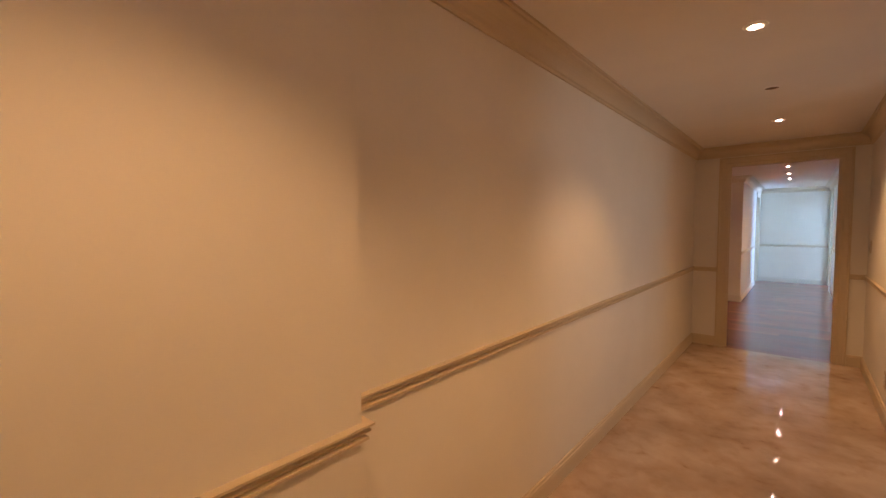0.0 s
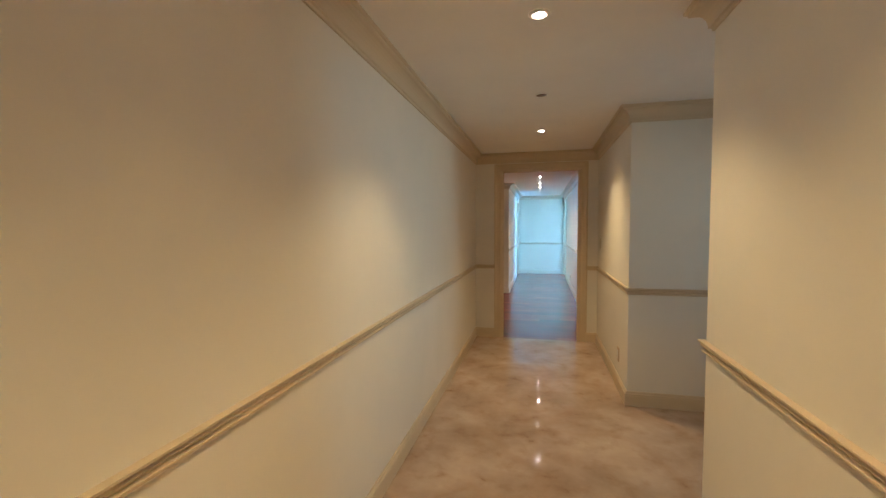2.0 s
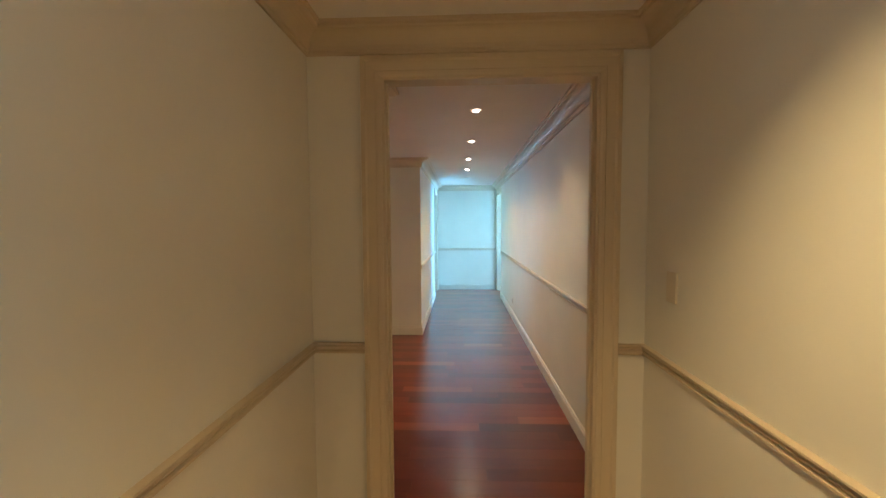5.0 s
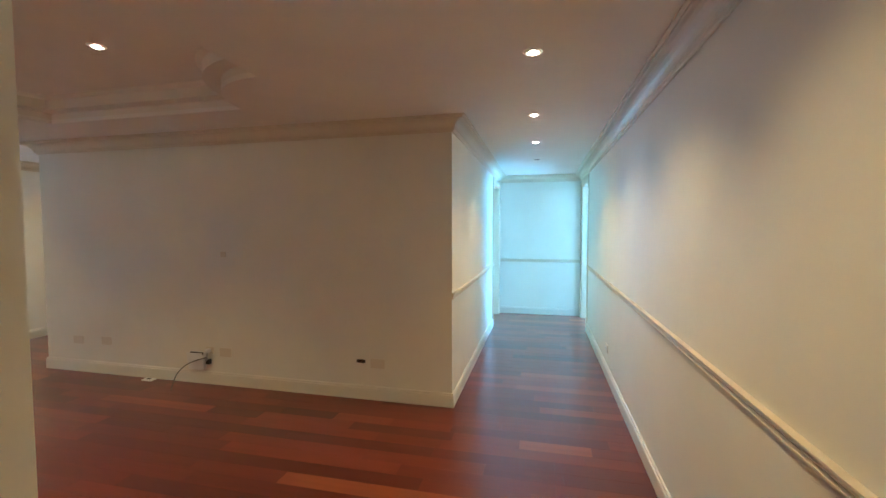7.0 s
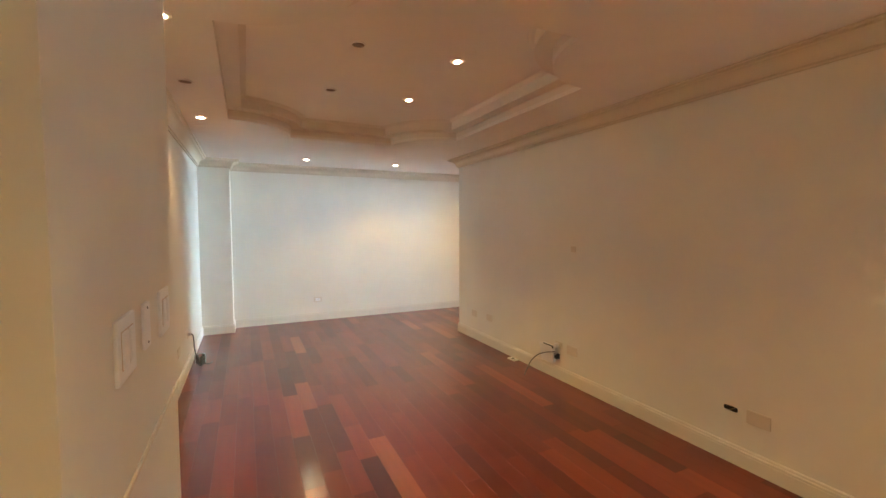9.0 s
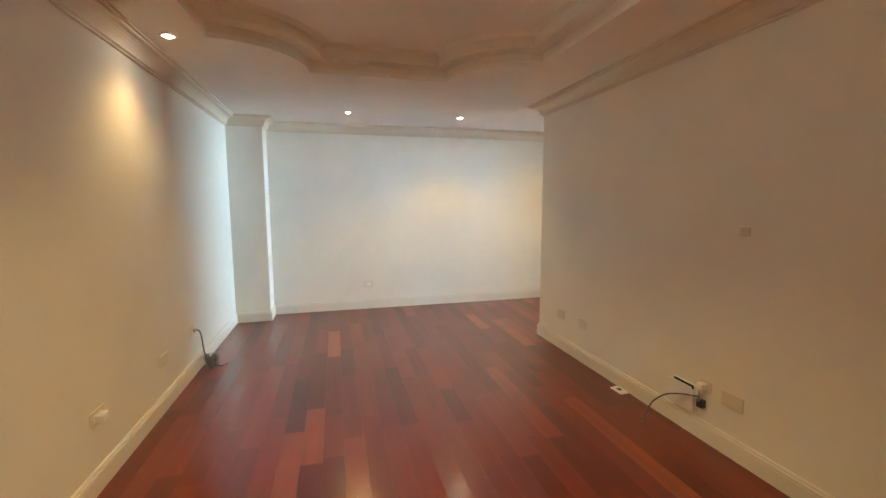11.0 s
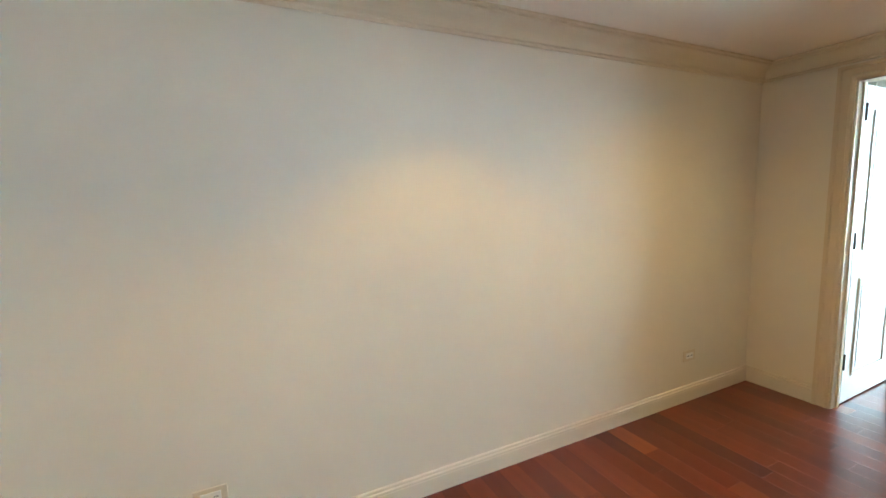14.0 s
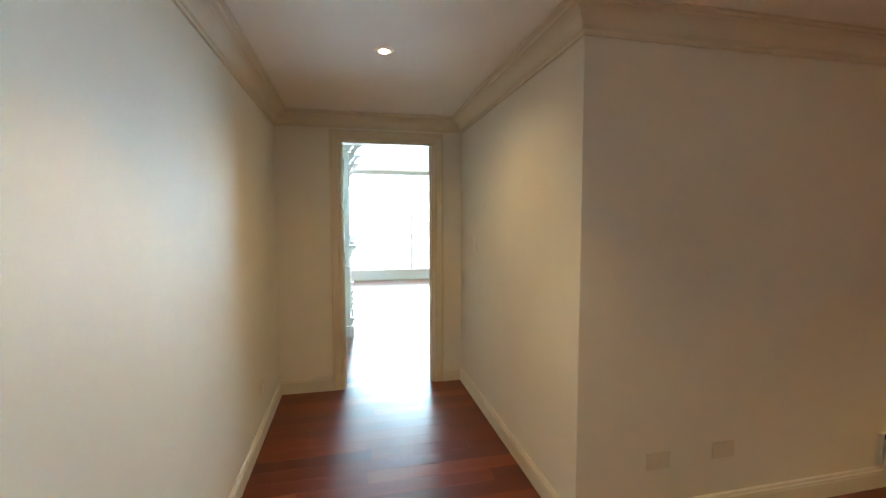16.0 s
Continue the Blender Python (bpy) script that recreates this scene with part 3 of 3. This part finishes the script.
# ---- outside ----
bm = bmesh.new()
bmesh.ops.create_grid(bm, x_segments=60, y_segments=60, size=2500)
bmesh.ops.translate(bm, verts=bm.verts, vec=(0, 0, -32))
for v in bm.verts:
    d = math.hypot(v.co.x, v.co.y)
    v.co.z += max(0, d - 500) * 0.05 * (0.5 + noise.noise(v.co * 0.0016))
thing("backdrop", box(-260, 250, 180, 182, -40, 160), HAZE_GLOW, "glowing panel that stands in for hazy sky and distance", "backdrop", kind="structure")
thing("ground", bm, LAND, "hazy pale land far below", "ground", kind="structure")


thing("balcony", box(-6.2, -1.0, 12.14, 13.5, -0.16, -0.06), FRAME, "pale concrete balcony slab outside the tall window", "balcony", kind="structure")
railing = base("balcony_railing", pose(-3.6, 13.35, -0.06), "pale metal balcony railing with a thin top rail", "railing")
part("top_rail", box(-2.5, 2.5, -0.022, 0.022, 1.035, 1.065, bevel=0.006), FRAME, railing)
part("bottom_rail", box(-2.5, 2.5, -0.012, 0.012, 0.10, 0.125, bevel=0.004), FRAME, railing)
for k in range(6):
    part("post", box(-2.44 + 0.976 * k - 0.014, -2.44 + 0.976 * k + 0.014, -0.014, 0.014, 0.0, 1.035, bevel=0.003), FRAME, railing)


# ---- joinery ----
def raised_panel(bm, x0, x1, z0, z1, y, out):
    """A picture-frame moulding with a slightly raised field on a face at y, standing out by out."""
    w = 0.022
    for a, b, c, d in ((x0, x1, z0, z0 + w), (x0, x1, z1 - w, z1), (x0, x0 + w, z0 + w, z1 - w), (x1 - w, x1, z0 + w, z1 - w)):
        add_box(bm, a, b, min(y, y + out), max(y, y + out), c, d, bevel=0.004)
    add_box(bm, x0 + 0.05, x1 - 0.05, min(y, y + out * 0.6), max(y, y + out * 0.6), z0 + 0.05, z1 - 0.05, bevel=0.003)
    return bm


def door_leaf(width, height):
    """A panelled leaf; origin at the hinge foot, the leaf along local x, its face towards -y."""
    ob = base("door_leaf", pose(0, 0, 0), "white panelled door leaf standing open into the daylit room", "door")
    slab = part("slab", box(0.004, width, 0, 0.04, 0.008, height, bevel=0.003), WHITE, ob)
    for z0, z1 in ((0.18, 0.84), (1.02, height - 0.14)):
        part("panel", raised_panel(bmesh.new(), 0.12, width - 0.12, z0, z1, 0.0, -0.009), WHITE, ob)
        part("panel", raised_panel(bmesh.new(), 0.12, width - 0.12, z0, z1, 0.04, 0.009), WHITE, ob)
    for side in (-1, 1):
        y = 0.02 + side * 0.02
        lever = bmesh.new()
        add_lathe(lever, [(0.0, 0.0), (0.026, 0.0), (0.026, 0.006), (0.012, 0.009), (0.010, 0.045), (0.0, 0.045)], 20,
                  Matrix.Translation((width - 0.065, y, 0.95)) @ Matrix.Rotation(radians(90 if side < 0 else -90), 4, "X"))
        a, b = sorted((y + side * 0.034, y + side * 0.050))
        add_box(lever, width - 0.185, width - 0.055, a, b, 0.941, 0.959, bevel=0.005)
        part("handle", lever, STEEL, ob, "steel lever handle")
    return ob


leaf = door_leaf(0.735, DOOR - 0.02)
leaf.matrix_world = pose(D2A + 0.013, D2Y + 0.105, 0, 0, 0, 91)
for z in (0.298, 1.093, 1.878):
    bm = bmesh.new()
    add_box(bm, 0.0120, 0.0165, 0.055, 0.101, z - 0.05, z + 0.05, bevel=0.001)
    add_lathe(bm, [(0.0, -0.052), (0.007, -0.052), (0.007, 0.052), (0.0, 0.052)], 14, Matrix.Translation((0.019, 0.100, z)))
    part("hinge", bm, HINGE, study_door, "dark bronze hinge")


def scroll_bracket(bm, x, y, z, reach, drop, half):
    """A carved bracket: an S-curved side, drawn across y, that hangs below z and reaches out along +x."""
    rows = [(0, 0), (reach, 0), (reach * 0.98, -drop * 0.12), (reach * 0.72, -drop * 0.24), (reach * 0.50, -drop * 0.42), (reach * 0.42, -drop * 0.62),
            (reach * 0.30, -drop * 0.82), (reach * 0.10, -drop * 0.96), (0, -drop)]
    sides = [[bm.verts.new((x + a, ys, z + b)) for a, b in rows] for ys in (y - half, y + half)]
    for side in sides:
        bm.faces.new(side)
    for k in range(len(rows)):
        j = (k + 1) % len(rows)
        bm.faces.new((sides[0][k], sides[0][j], sides[1][j], sides[1][k]))


def bookcase(length, height, bays):
    """A built-in wall unit; origin at its near wall corner, running along local y, its front towards +x."""
    ob = base("built_in_bookcase", pose(0, 0, 0), "white lacquered built-in wall unit with carved columns, panelled side and cornice", "bookcase")
    deep, low = 0.59, 0.51
    part("carcass", box(0, low, 0.03, length, 0.12, height - 0.09), WHITE, ob)
    part("plinth", box(0, deep + 0.014, -0.014, length, 0.0, 0.12, bevel=0.008), WHITE, ob)
    side = box(0, deep, 0.0, 0.03, 0.12, height - 0.09)
    part("side_panel", side, WHITE, ob)
    part("panel", raised_panel(bmesh.new(), 0.07, deep - 0.09, 0.24, 0.98, 0.0, -0.014), WHITE, ob)
    part("panel", raised_panel(bmesh.new(), 0.07, deep - 0.09, 1.10, height - 0.28, 0.0, -0.014), WHITE, ob)
    part("base_moulding", box(0, deep + 0.020, -0.020, length, 0.12, 0.145, bevel=0.007), WHITE, ob)
    for k in range(bays + 1):
        y = 0.058 + (length - 0.116) * k / bays
        col = part("column", box(deep - 0.09, deep + 0.012, y - 0.05, y + 0.05, 0.14, height - 0.12, bevel=0.006), WHITE, ob)
        flutes = bmesh.new()
        for dy in (-0.027, 0.0, 0.027):
            add_lathe(flutes, [(0.0, 0.30), (0.010, 0.32), (0.010, 0.90), (0.0, 0.92)], 10, Matrix.Translation((deep + 0.012, y + dy, 0)))
            add_lathe(flutes, [(0.0, 1.16), (0.010, 1.18), (0.010, height - 0.40), (0.0, height - 0.38)], 10, Matrix.Translation((deep + 0.012, y + dy, 0)))
        part("fluting", flutes, WHITE, col)
        capital = bmesh.new()
        scroll_bracket(capital, deep + 0.010, y, height - 0.09, 0.20, 0.26, 0.045)
        add_box(capital, deep - 0.09, deep + 0.045, y - 0.064, y + 0.064, height - 0.36, height - 0.335, bevel=0.008)
        part("capital", capital, WHITE, col, "carved scroll bracket")
        boss = bmesh.new()
        scroll_bracket(boss, deep + 0.010, y, 1.10, 0.085, 0.13, 0.048)
        add_box(boss, deep - 0.02, deep + 0.10, y - 0.062, y + 0.062, 1.10, 1.125, bevel=0.008)
        part("boss", boss, WHITE, col, "carved scroll at mid height")
        foot = bmesh.new()
        scroll_bracket(foot, deep + 0.010, y, 0.235, 0.065, 0.10, 0.046)
        add_box(foot, deep - 0.02, deep + 0.05, y - 0.06, y + 0.06, 0.0, 0.14, bevel=0.010)
        part("foot", foot, WHITE, col, "carved foot")
    for k in range(bays):
        y0 = 0.05 + (length - 0.10) * k / bays + 0.055
        y1 = 0.05 + (length - 0.10) * (k + 1) / bays - 0.055
        for a, b in ((y0, (y0 + y1) / 2 - 0.002), ((y0 + y1) / 2 + 0.002, y1)):
            for name, z0, z1, knob_z in (("cupboard_door", 0.16, 1.00, 0.72), ("upper_door", 1.13, height - 0.14, 1.45)):
                door = part(name, box(low, low + 0.022, a, b, z0, z1, bevel=0.003), WHITE, ob)
                inner = bmesh.new()
                for p, q, c, d in ((a + 0.05, b - 0.05, z0 + 0.06, z0 + 0.08), (a + 0.05, b - 0.05, z1 - 0.08, z1 - 0.06),
                                   (a + 0.05, a + 0.07, z0 + 0.08, z1 - 0.08), (b - 0.07, b - 0.05, z0 + 0.08, z1 - 0.08)):
                    add_box(inner, low + 0.020, low + 0.031, p, q, c, d, bevel=0.003)
                part("moulding", inner, WHITE, door)
                knob_y = b - 0.025 if a == y0 else a + 0.025
                part("knob", add_lathe(bmesh.new(), [(0, 0), (0.006, 0), (0.006, 0.012), (0.013, 0.018), (0.011, 0.026), (0, 0.028)], 14,
                                       Matrix.Translation((low + 0.022, knob_y, knob_z)) @ Matrix.Rotation(radians(90), 4, "Y")), STEEL, door, "steel knob")
        part("shelf", box(0, deep - 0.02, y0 - 0.01, y1 + 0.01, 1.03, 1.075, bevel=0.008), WHITE, ob)
    part("cornice", box(0, deep + 0.11, -0.05, length, height - 0.09, height, bevel=0.025), WHITE, ob)
    return ob


case = bookcase(3.2, 2.598, 3)
case.matrix_world = pose(-5.655, 7.06, 0)


# ---- switches, sockets and cables ----
def facing(way, u, v, z):
    """A pose on a wall: local x across it, y out into the room. way: the wall's side that faces the room."""
    return pose(u, v, z, 0, 0, {"+y": 0, "-y": 180, "+x": -90, "-x": 90}[way])


def wall_plate(w, h, mat, label, name="blank_plate", category="wall plate"):
    ob = base(name, pose(0, 0, 0), label, category)
    part("plate", box(-w / 2, w / 2, -0.001, 0.007, -h / 2, h / 2, bevel=0.003), mat, ob)
    return ob


def screws(ob, places, mat=None):
    for x, z in places:
        part("screw", add_lathe(bmesh.new(), [(0, 0.0085), (0.0026, 0.008), (0.0032, 0.006)], 10,
                                Matrix.Translation((x, 0, z)) @ Matrix.Rotation(radians(-90), 4, "X")), mat or STEEL, ob)


def socket(tone, label, slots=2):
    ob = wall_plate(0.118, 0.074, tone, label, "wall_socket", "socket")
    part("insert", box(-0.036, 0.036, 0.005, 0.0095, -0.020, 0.020, bevel=0.002), WHITE_PLASTIC, ob)
    for k in range(slots):
        x = -0.018 + 0.036 * k
        slot = bmesh.new()
        for dx in (-0.006, 0.0, 0.006):
            add_box(slot, x + dx - 0.0018, x + dx + 0.0018, 0.008, 0.0101, -0.003, 0.003)
        part("slot", slot, BLACK, ob)
    return ob


socket_thing = socket(PLASTIC, "ivory double wall socket low on the wall")
socket_thing.matrix_world = facing("+x", FARX, 1.94, 0.312)
tagged(socket_thing, group="wall sockets")
for m in (facing("+x", FARX, 4.803, 0.322), facing("-x", HX1, 4.58, 0.265)):
    copy_thing(socket_thing, m)
hall_socket = socket(BEIGE_PLASTIC, "upright beige wall socket above the hall baseboard")
hall_socket.matrix_world = facing("-x", HX1, -1.42, 0.29) @ pose(0, 0, 0, 0, 90, 0)
low_socket = socket(PLASTIC, "ivory wall socket low on the back wall")
low_socket.matrix_world = facing("+y", -2.53, BACKY, 0.345)
part("plug", box(-0.03, -0.004, 0.008, 0.04, -0.016, 0.016, bevel=0.005), WHITE_PLASTIC, low_socket, "white plug")
part("plug", box(0.008, 0.034, 0.008, 0.045, -0.016, 0.016, bevel=0.005), WHITE_PLASTIC, low_socket, "white plug")

blank = wall_plate(0.122, 0.078, PLASTIC, "ivory blank wall plate low on the wall")
screws(blank, ((-0.042, 0), (0.042, 0)), PLASTIC)
blank.matrix_world = facing("-y", -1.960, TVY, 0.300)
tagged(blank, group="blank plates")
for m in (facing("-y", -3.679, TVY, 0.316), facing("-y", -3.324, TVY, 0.326), facing("-y", -0.493, TVY, 0.306), facing("+y", -3.32, BACKY, 0.325)):
    copy_thing(blank, m)
dot = wall_plate(0.05, 0.05, TRIM, "tiny painted cover plate on the media wall")
dot.matrix_world = facing("-y", -1.959, TVY, 1.19)


def rocker_plate(w, h, rockers, label):
    ob = wall_plate(w, h, WHITE_PLASTIC, label, "light_switch", "light switch")
    for x, rw, rh in rockers:
        # A beige slab behind each rocker paints the shade of its gap.
        part("rocker", box(x - rw / 2 - 0.002, x + rw / 2 + 0.002, 0.005, 0.0078, -rh / 2 - 0.002, rh / 2 + 0.002), BEIGE_PLASTIC, ob, "beige slab that draws the shade of the gap")
        part("rocker", box(x - rw / 2, x + rw / 2, 0.006, 0.0115, -rh / 2, rh / 2, bevel=0.002), WHITE_PLASTIC, ob)
    return ob


sw = rocker_plate(0.132, 0.120, ((-0.024, 0.036, 0.068), (0.024, 0.036, 0.068)), "white double light switch beside a narrow plate")
sw.matrix_world = facing("+y", SW_A, SWY, 1.157)
sw = rocker_plate(0.058, 0.105, (), "narrow white wall plate with two screws")
screws(sw, ((0, 0.04), (0, -0.04)), BLACK)
sw.matrix_world = facing("+y", SW_B, SWY, 1.16)
sw = rocker_plate(0.132, 0.122, ((-0.024, 0.036, 0.068), (0.024, 0.036, 0.068)), "white double light switch beside the wall corner")
sw.matrix_world = facing("+y", SW_C, SWY, 1.153)
sw = rocker_plate(0.076, 0.118, ((0, 0.034, 0.066),), "white single light switch in the passage")
sw.matrix_world = facing("-x", TVX0, 5.067, 1.235)
tagged(sw, category="light switch")
sw = wall_plate(0.07, 0.115, TRIM, "cream painted blank switch plate in the hall", "light_switch", "light switch")
sw.matrix_world = facing("-x", HX1, -0.228, 1.19)

# The open recess in the media wall.
hole = base("wall_box", facing("-y", HOLE_X, TVY, HOLE_Z), "open wall box with a dark ragged hole and loose wires", "wall box")
bm = bmesh.new()
for a in ((-0.042, 0.042, -0.060, -0.056, -0.020, 0.020), (-0.042, -0.039, -0.056, -0.004, -0.020, 0.020), (0.039, 0.042, -0.056, -0.004, -0.020, 0.020),
          (-0.039, 0.039, -0.056, -0.004, -0.020, -0.017), (-0.039, 0.039, -0.056, -0.004, 0.017, 0.020)):
    add_box(bm, *a)
# Near-black box walls deepen the recess's shade by colour.
part("box", bm, OPENING_SHADE, hole)
chip = random.Random(3)
for side in (-1, 1):
    bm = bmesh.new()
    edge = [(-0.044 + 0.011 * k, side * (0.0165 + chip.uniform(-0.0018, 0.0012) - (0.009, 0.003, 0, 0, 0, 0, 0, 0.003, 0.009)[k])) for k in range(9)]
    inner = [bm.verts.new((x, 0.0, z)) for x, z in edge]
    outer = [bm.verts.new((x, 0.0015, side * 0.0235)) for x, z in edge]
    back = [bm.verts.new((x, -0.006, z)) for x, z in edge]
    for k in range(8):
        bm.faces.new((inner[k], inner[k + 1], outer[k + 1], outer[k]))
        bm.faces.new((inner[k], inner[k + 1], back[k + 1], back[k]))
    part("broken_plaster", bm, WALL, hole, "ragged cream plaster edge")
for k, (x, z) in enumerate(((-0.02, 0.004), (0.004, -0.008), (0.022, 0.006))):
    part("wire", tube([(x, -0.055, z), (x + 0.012, -0.03, z - 0.01), (x - 0.006, -0.012, z + 0.006), (x + 0.004, -0.004, z - 0.004)], 0.0022, 6), BRASS if k == 1 else CABLE, hole)

# The hanging cover, plug and lead on the media wall.
cover = base("junction_box", facing("-y", -2.255, TVY, 0.212), "white square junction box with its lid ajar", "junction box")
part("back_box", box(-0.082, 0.082, -0.001, 0.022, -0.078, 0.078, bevel=0.004), WHITE_PLASTIC, cover)
bm = box(-0.085, 0.085, 0.0, 0.006, -0.082, 0.082, bevel=0.0025)
bmesh.ops.rotate(bm, verts=bm.verts, cent=(0, 0, -0.08), matrix=Matrix.Rotation(radians(-9), 3, "X"))
bmesh.ops.translate(bm, verts=bm.verts, vec=(0, 0.024, 0))
part("lid", bm, WHITE_PLASTIC, cover)
# A flat dark strip stands for the shade under the open lid.
part("gap", box(-0.072, 0.072, 0.020, 0.0235, 0.055, 0.079), OPENING_SHADE, cover, "dark strip that draws the shade in the open top")
part("screw", add_lathe(bmesh.new(), [(0, 0.012), (0.005, 0.011), (0.006, 0.0)], 10, Matrix.Translation((0.01, 0.031, 0.03)) @ Matrix.Rotation(radians(-90), 4, "X")), BLACK, cover)
plug = base("power_plug", facing("-y", -2.125, TVY, 0.312), "white plug in a wall socket with a black lead", "plug")
part("plate", box(-0.038, 0.038, -0.001, 0.008, -0.03, 0.03, bevel=0.003), PLASTIC, plug)
part("body", box(-0.014, 0.022, 0.007, 0.045, -0.018, 0.018, bevel=0.006), WHITE_PLASTIC, plug)
part("strap", tube([(0.008, 0.03, -0.012), (0.002, 0.038, -0.05), (0.012, 0.03, -0.09)], 0.009, 8), STEEL, plug)
part("adapter", box(-0.014, 0.026, 0.004, 0.036, -0.125, -0.078, bevel=0.006), BLACK, plug, "black adapter")
part("lead", tube([(0.004, 0.034, -0.06), (0.10, 0.055, -0.085), (0.20, 0.075, -0.13), (0.262, 0.11, -0.20), (0.265, 0.15, -0.265), (0.245, 0.19, -0.300), (0.215, 0.225, -0.307)], 0.0045), CABLE, plug, "thin dark lead")
fp = base("floor_plate", pose(-2.766, TVY - 0.06, 0.0, 0, 0, 4), "small white cable outlet lying at the baseboard", "cable outlet")
part("plate", box(-0.055, 0.055, -0.030, 0.030, 0.0, 0.012, bevel=0.004), WHITE_PLASTIC, fp)
part("jack", box(-0.018, 0.018, -0.012, 0.012, 0.011, 0.0145), OPENING_SHADE, fp)

# The coiled lead below its outlet on the back wall.
lead = base("coiled_cable", pose(-3.893, BACKY, 0.0), "bundle of dark grey cable hanging from a wall outlet", "cable")
part("plate", box(-0.038, 0.038, -0.001, 0.008, 0.31, 0.385, bevel=0.003), PLASTIC, lead)
part("nut", box(-0.012, 0.014, 0.006, 0.03, 0.335, 0.362, bevel=0.004), STEEL, lead)
part("drop", tube([(0.0, 0.03, 0.35), (-0.02, 0.045, 0.335), (-0.05, 0.05, 0.27), (-0.065, 0.05, 0.20), (-0.062, 0.065, 0.12), (-0.07, 0.08, 0.07)], 0.0055), CABLE, lead)
loops = []
r2 = random.Random(9)
for k in range(64):
    a = k * 0.72
    r = 0.045 + 0.022 * math.sin(k * 1.7) + r2.uniform(-0.006, 0.006)
    loops.append((-0.085 + r * math.cos(a), 0.098 + 0.03 * math.sin(k * 0.37) + r2.uniform(-0.012, 0.012), 0.064 + r * math.sin(a) * 0.95))
loops = [(x, y, max(z, 0.006)) for x, y, z in loops]
part("coil", tube(loops, 0.0048, 7), CABLE, lead)
part("tail", tube([(-0.09, 0.10, 0.02), (-0.12, 0.13, 0.008), (-0.10, 0.17, 0.006), (-0.16, 0.2, 0.006)], 0.0045), CABLE, lead)
part("tie", tube([(-0.085, 0.055, 0.03), (-0.08, 0.05, 0.065), (-0.085, 0.055, 0.115), (-0.09, 0.135, 0.115), (-0.085, 0.14, 0.03)], 0.004, 7), STEEL, lead)

# ---- hardwood floor ----
bm = box(-5.80, 1.565, 0.0, 5.48, -0.12, -0.0165)
add_box(bm, -5.80, 4.32, 5.48, 9.72, -0.12, -0.0165)
add_box(bm, -5.80, -1.38, 9.72, 12.12, -0.12, -0.0165)
thing("floor", bm, SUBFLOOR, "subfloor under red-brown hardwood boards", "floor", kind="structure")
floor = bpy.data.objects["floor"]
AREAS = ((TVX1, HX1, 0.0, ENDY), (-5.70, TVX1, 0.0, TVY + 0.02), (FARX - 0.03, TVX0 + 0.03, TVY, 5.6), (-5.70, -1.40, 5.6, 12.02), (-1.34, TVX1, 5.75, 9.55), (HX1, 4.25, 5.62, 9.65))
BOARD = 0.112
rng = random.Random(4)


def board_data(length):
    """One board: top with eased edges; origin at its near left corner."""
    bm = bmesh.new()
    s, e, w, h = 0.0003, 0.0007, BOARD - 0.0003, 0.016
    low = [bm.verts.new(p) for p in ((0, 0, -h), (length, 0, -h), (length, w, -h), (0, w, -h))]
    mid = [bm.verts.new(p) for p in ((0, 0, -e), (length, 0, -e), (length, w, -e), (0, w, -e))]
    top = [bm.verts.new(p) for p in ((s, s, 0), (length - s, s, 0), (length - s, w - s, 0), (s, w - s, 0))]
    bm.faces.new(top)
    for a, b in ((low, mid), (mid, top)):
        for i in range(4):
            bm.faces.new((a[i], a[(i + 1) % 4], b[(i + 1) % 4], b[i]))
    return bm


boards = []
for r in range(int(12.1 / BOARD)):
    y0 = r * BOARD
    yc = y0 + BOARD / 2
    spans = sorted((a[0], a[1]) for a in AREAS if a[2] - BOARD / 2 < yc < a[3] + BOARD / 2)
    merged = []
    for a, b in spans:
        if merged and a <= merged[-1][1] + 0.05:
            merged[-1][1] = max(merged[-1][1], b)
        else:
            merged.append([a, b])
    for a, b in merged:
        x = a
        cut = rng.uniform(0.2, 1.0)
        while x < b - 1e-6:
            length = min(cut, b - x)
            if b - x - length < 0.12:
                length = b - x
            boards.append((x, y0, length))
            x += length
            cut = rng.choice((0.45, 0.6, 0.75, 0.9, 1.05, 1.2))
near = [p for p in boards if p[1] < TVY and p[0] + p[2] > -5.7]
near = sorted(near, key=lambda p: abs(p[1] - 1.9) + 0.15 * abs(p[0] + 2.2))[:300]
chosen = set(near)
shared = {}
for x, y, length in near:
    key = round(length, 3)
    if key not in shared:
        shared[key] = mesh_of("board", board_data(length), WOOD)
    ob = new("board", shared[key])
    ob.parent = floor
    ob.location = (x, y, 0)
verts, faces = [], []
e, w, h = 0.0007, BOARD - 0.0003, 0.016
for x, y, length in boards:
    if (x, y, length) in chosen:
        continue
    n = len(verts)
    verts += [(x, y, -h), (x + length, y, -h), (x + length, y + w, -h), (x, y + w, -h), (x, y, -e), (x + length, y, -e), (x + length, y + w, -e), (x, y + w, -e),
              (x + e, y + e, 0), (x + length - e, y + e, 0), (x + length - e, y + w - e, 0), (x + e, y + w - e, 0)]
    faces += [(n + 8, n + 9, n + 10, n + 11)]
    for a in (0, 4):
        faces += [(n + a + i, n + a + (i + 1) % 4, n + a + 4 + (i + 1) % 4, n + a + 4 + i) for i in range(4)]
data = bpy.data.meshes.new("floorboards")
data.from_pydata(verts, [], faces)
data.materials.append(WOOD_FAR)
rest = new("floorboards", data)
rest.parent = floor
tagged(rest, "red-brown hardwood boards", kind="stuff")
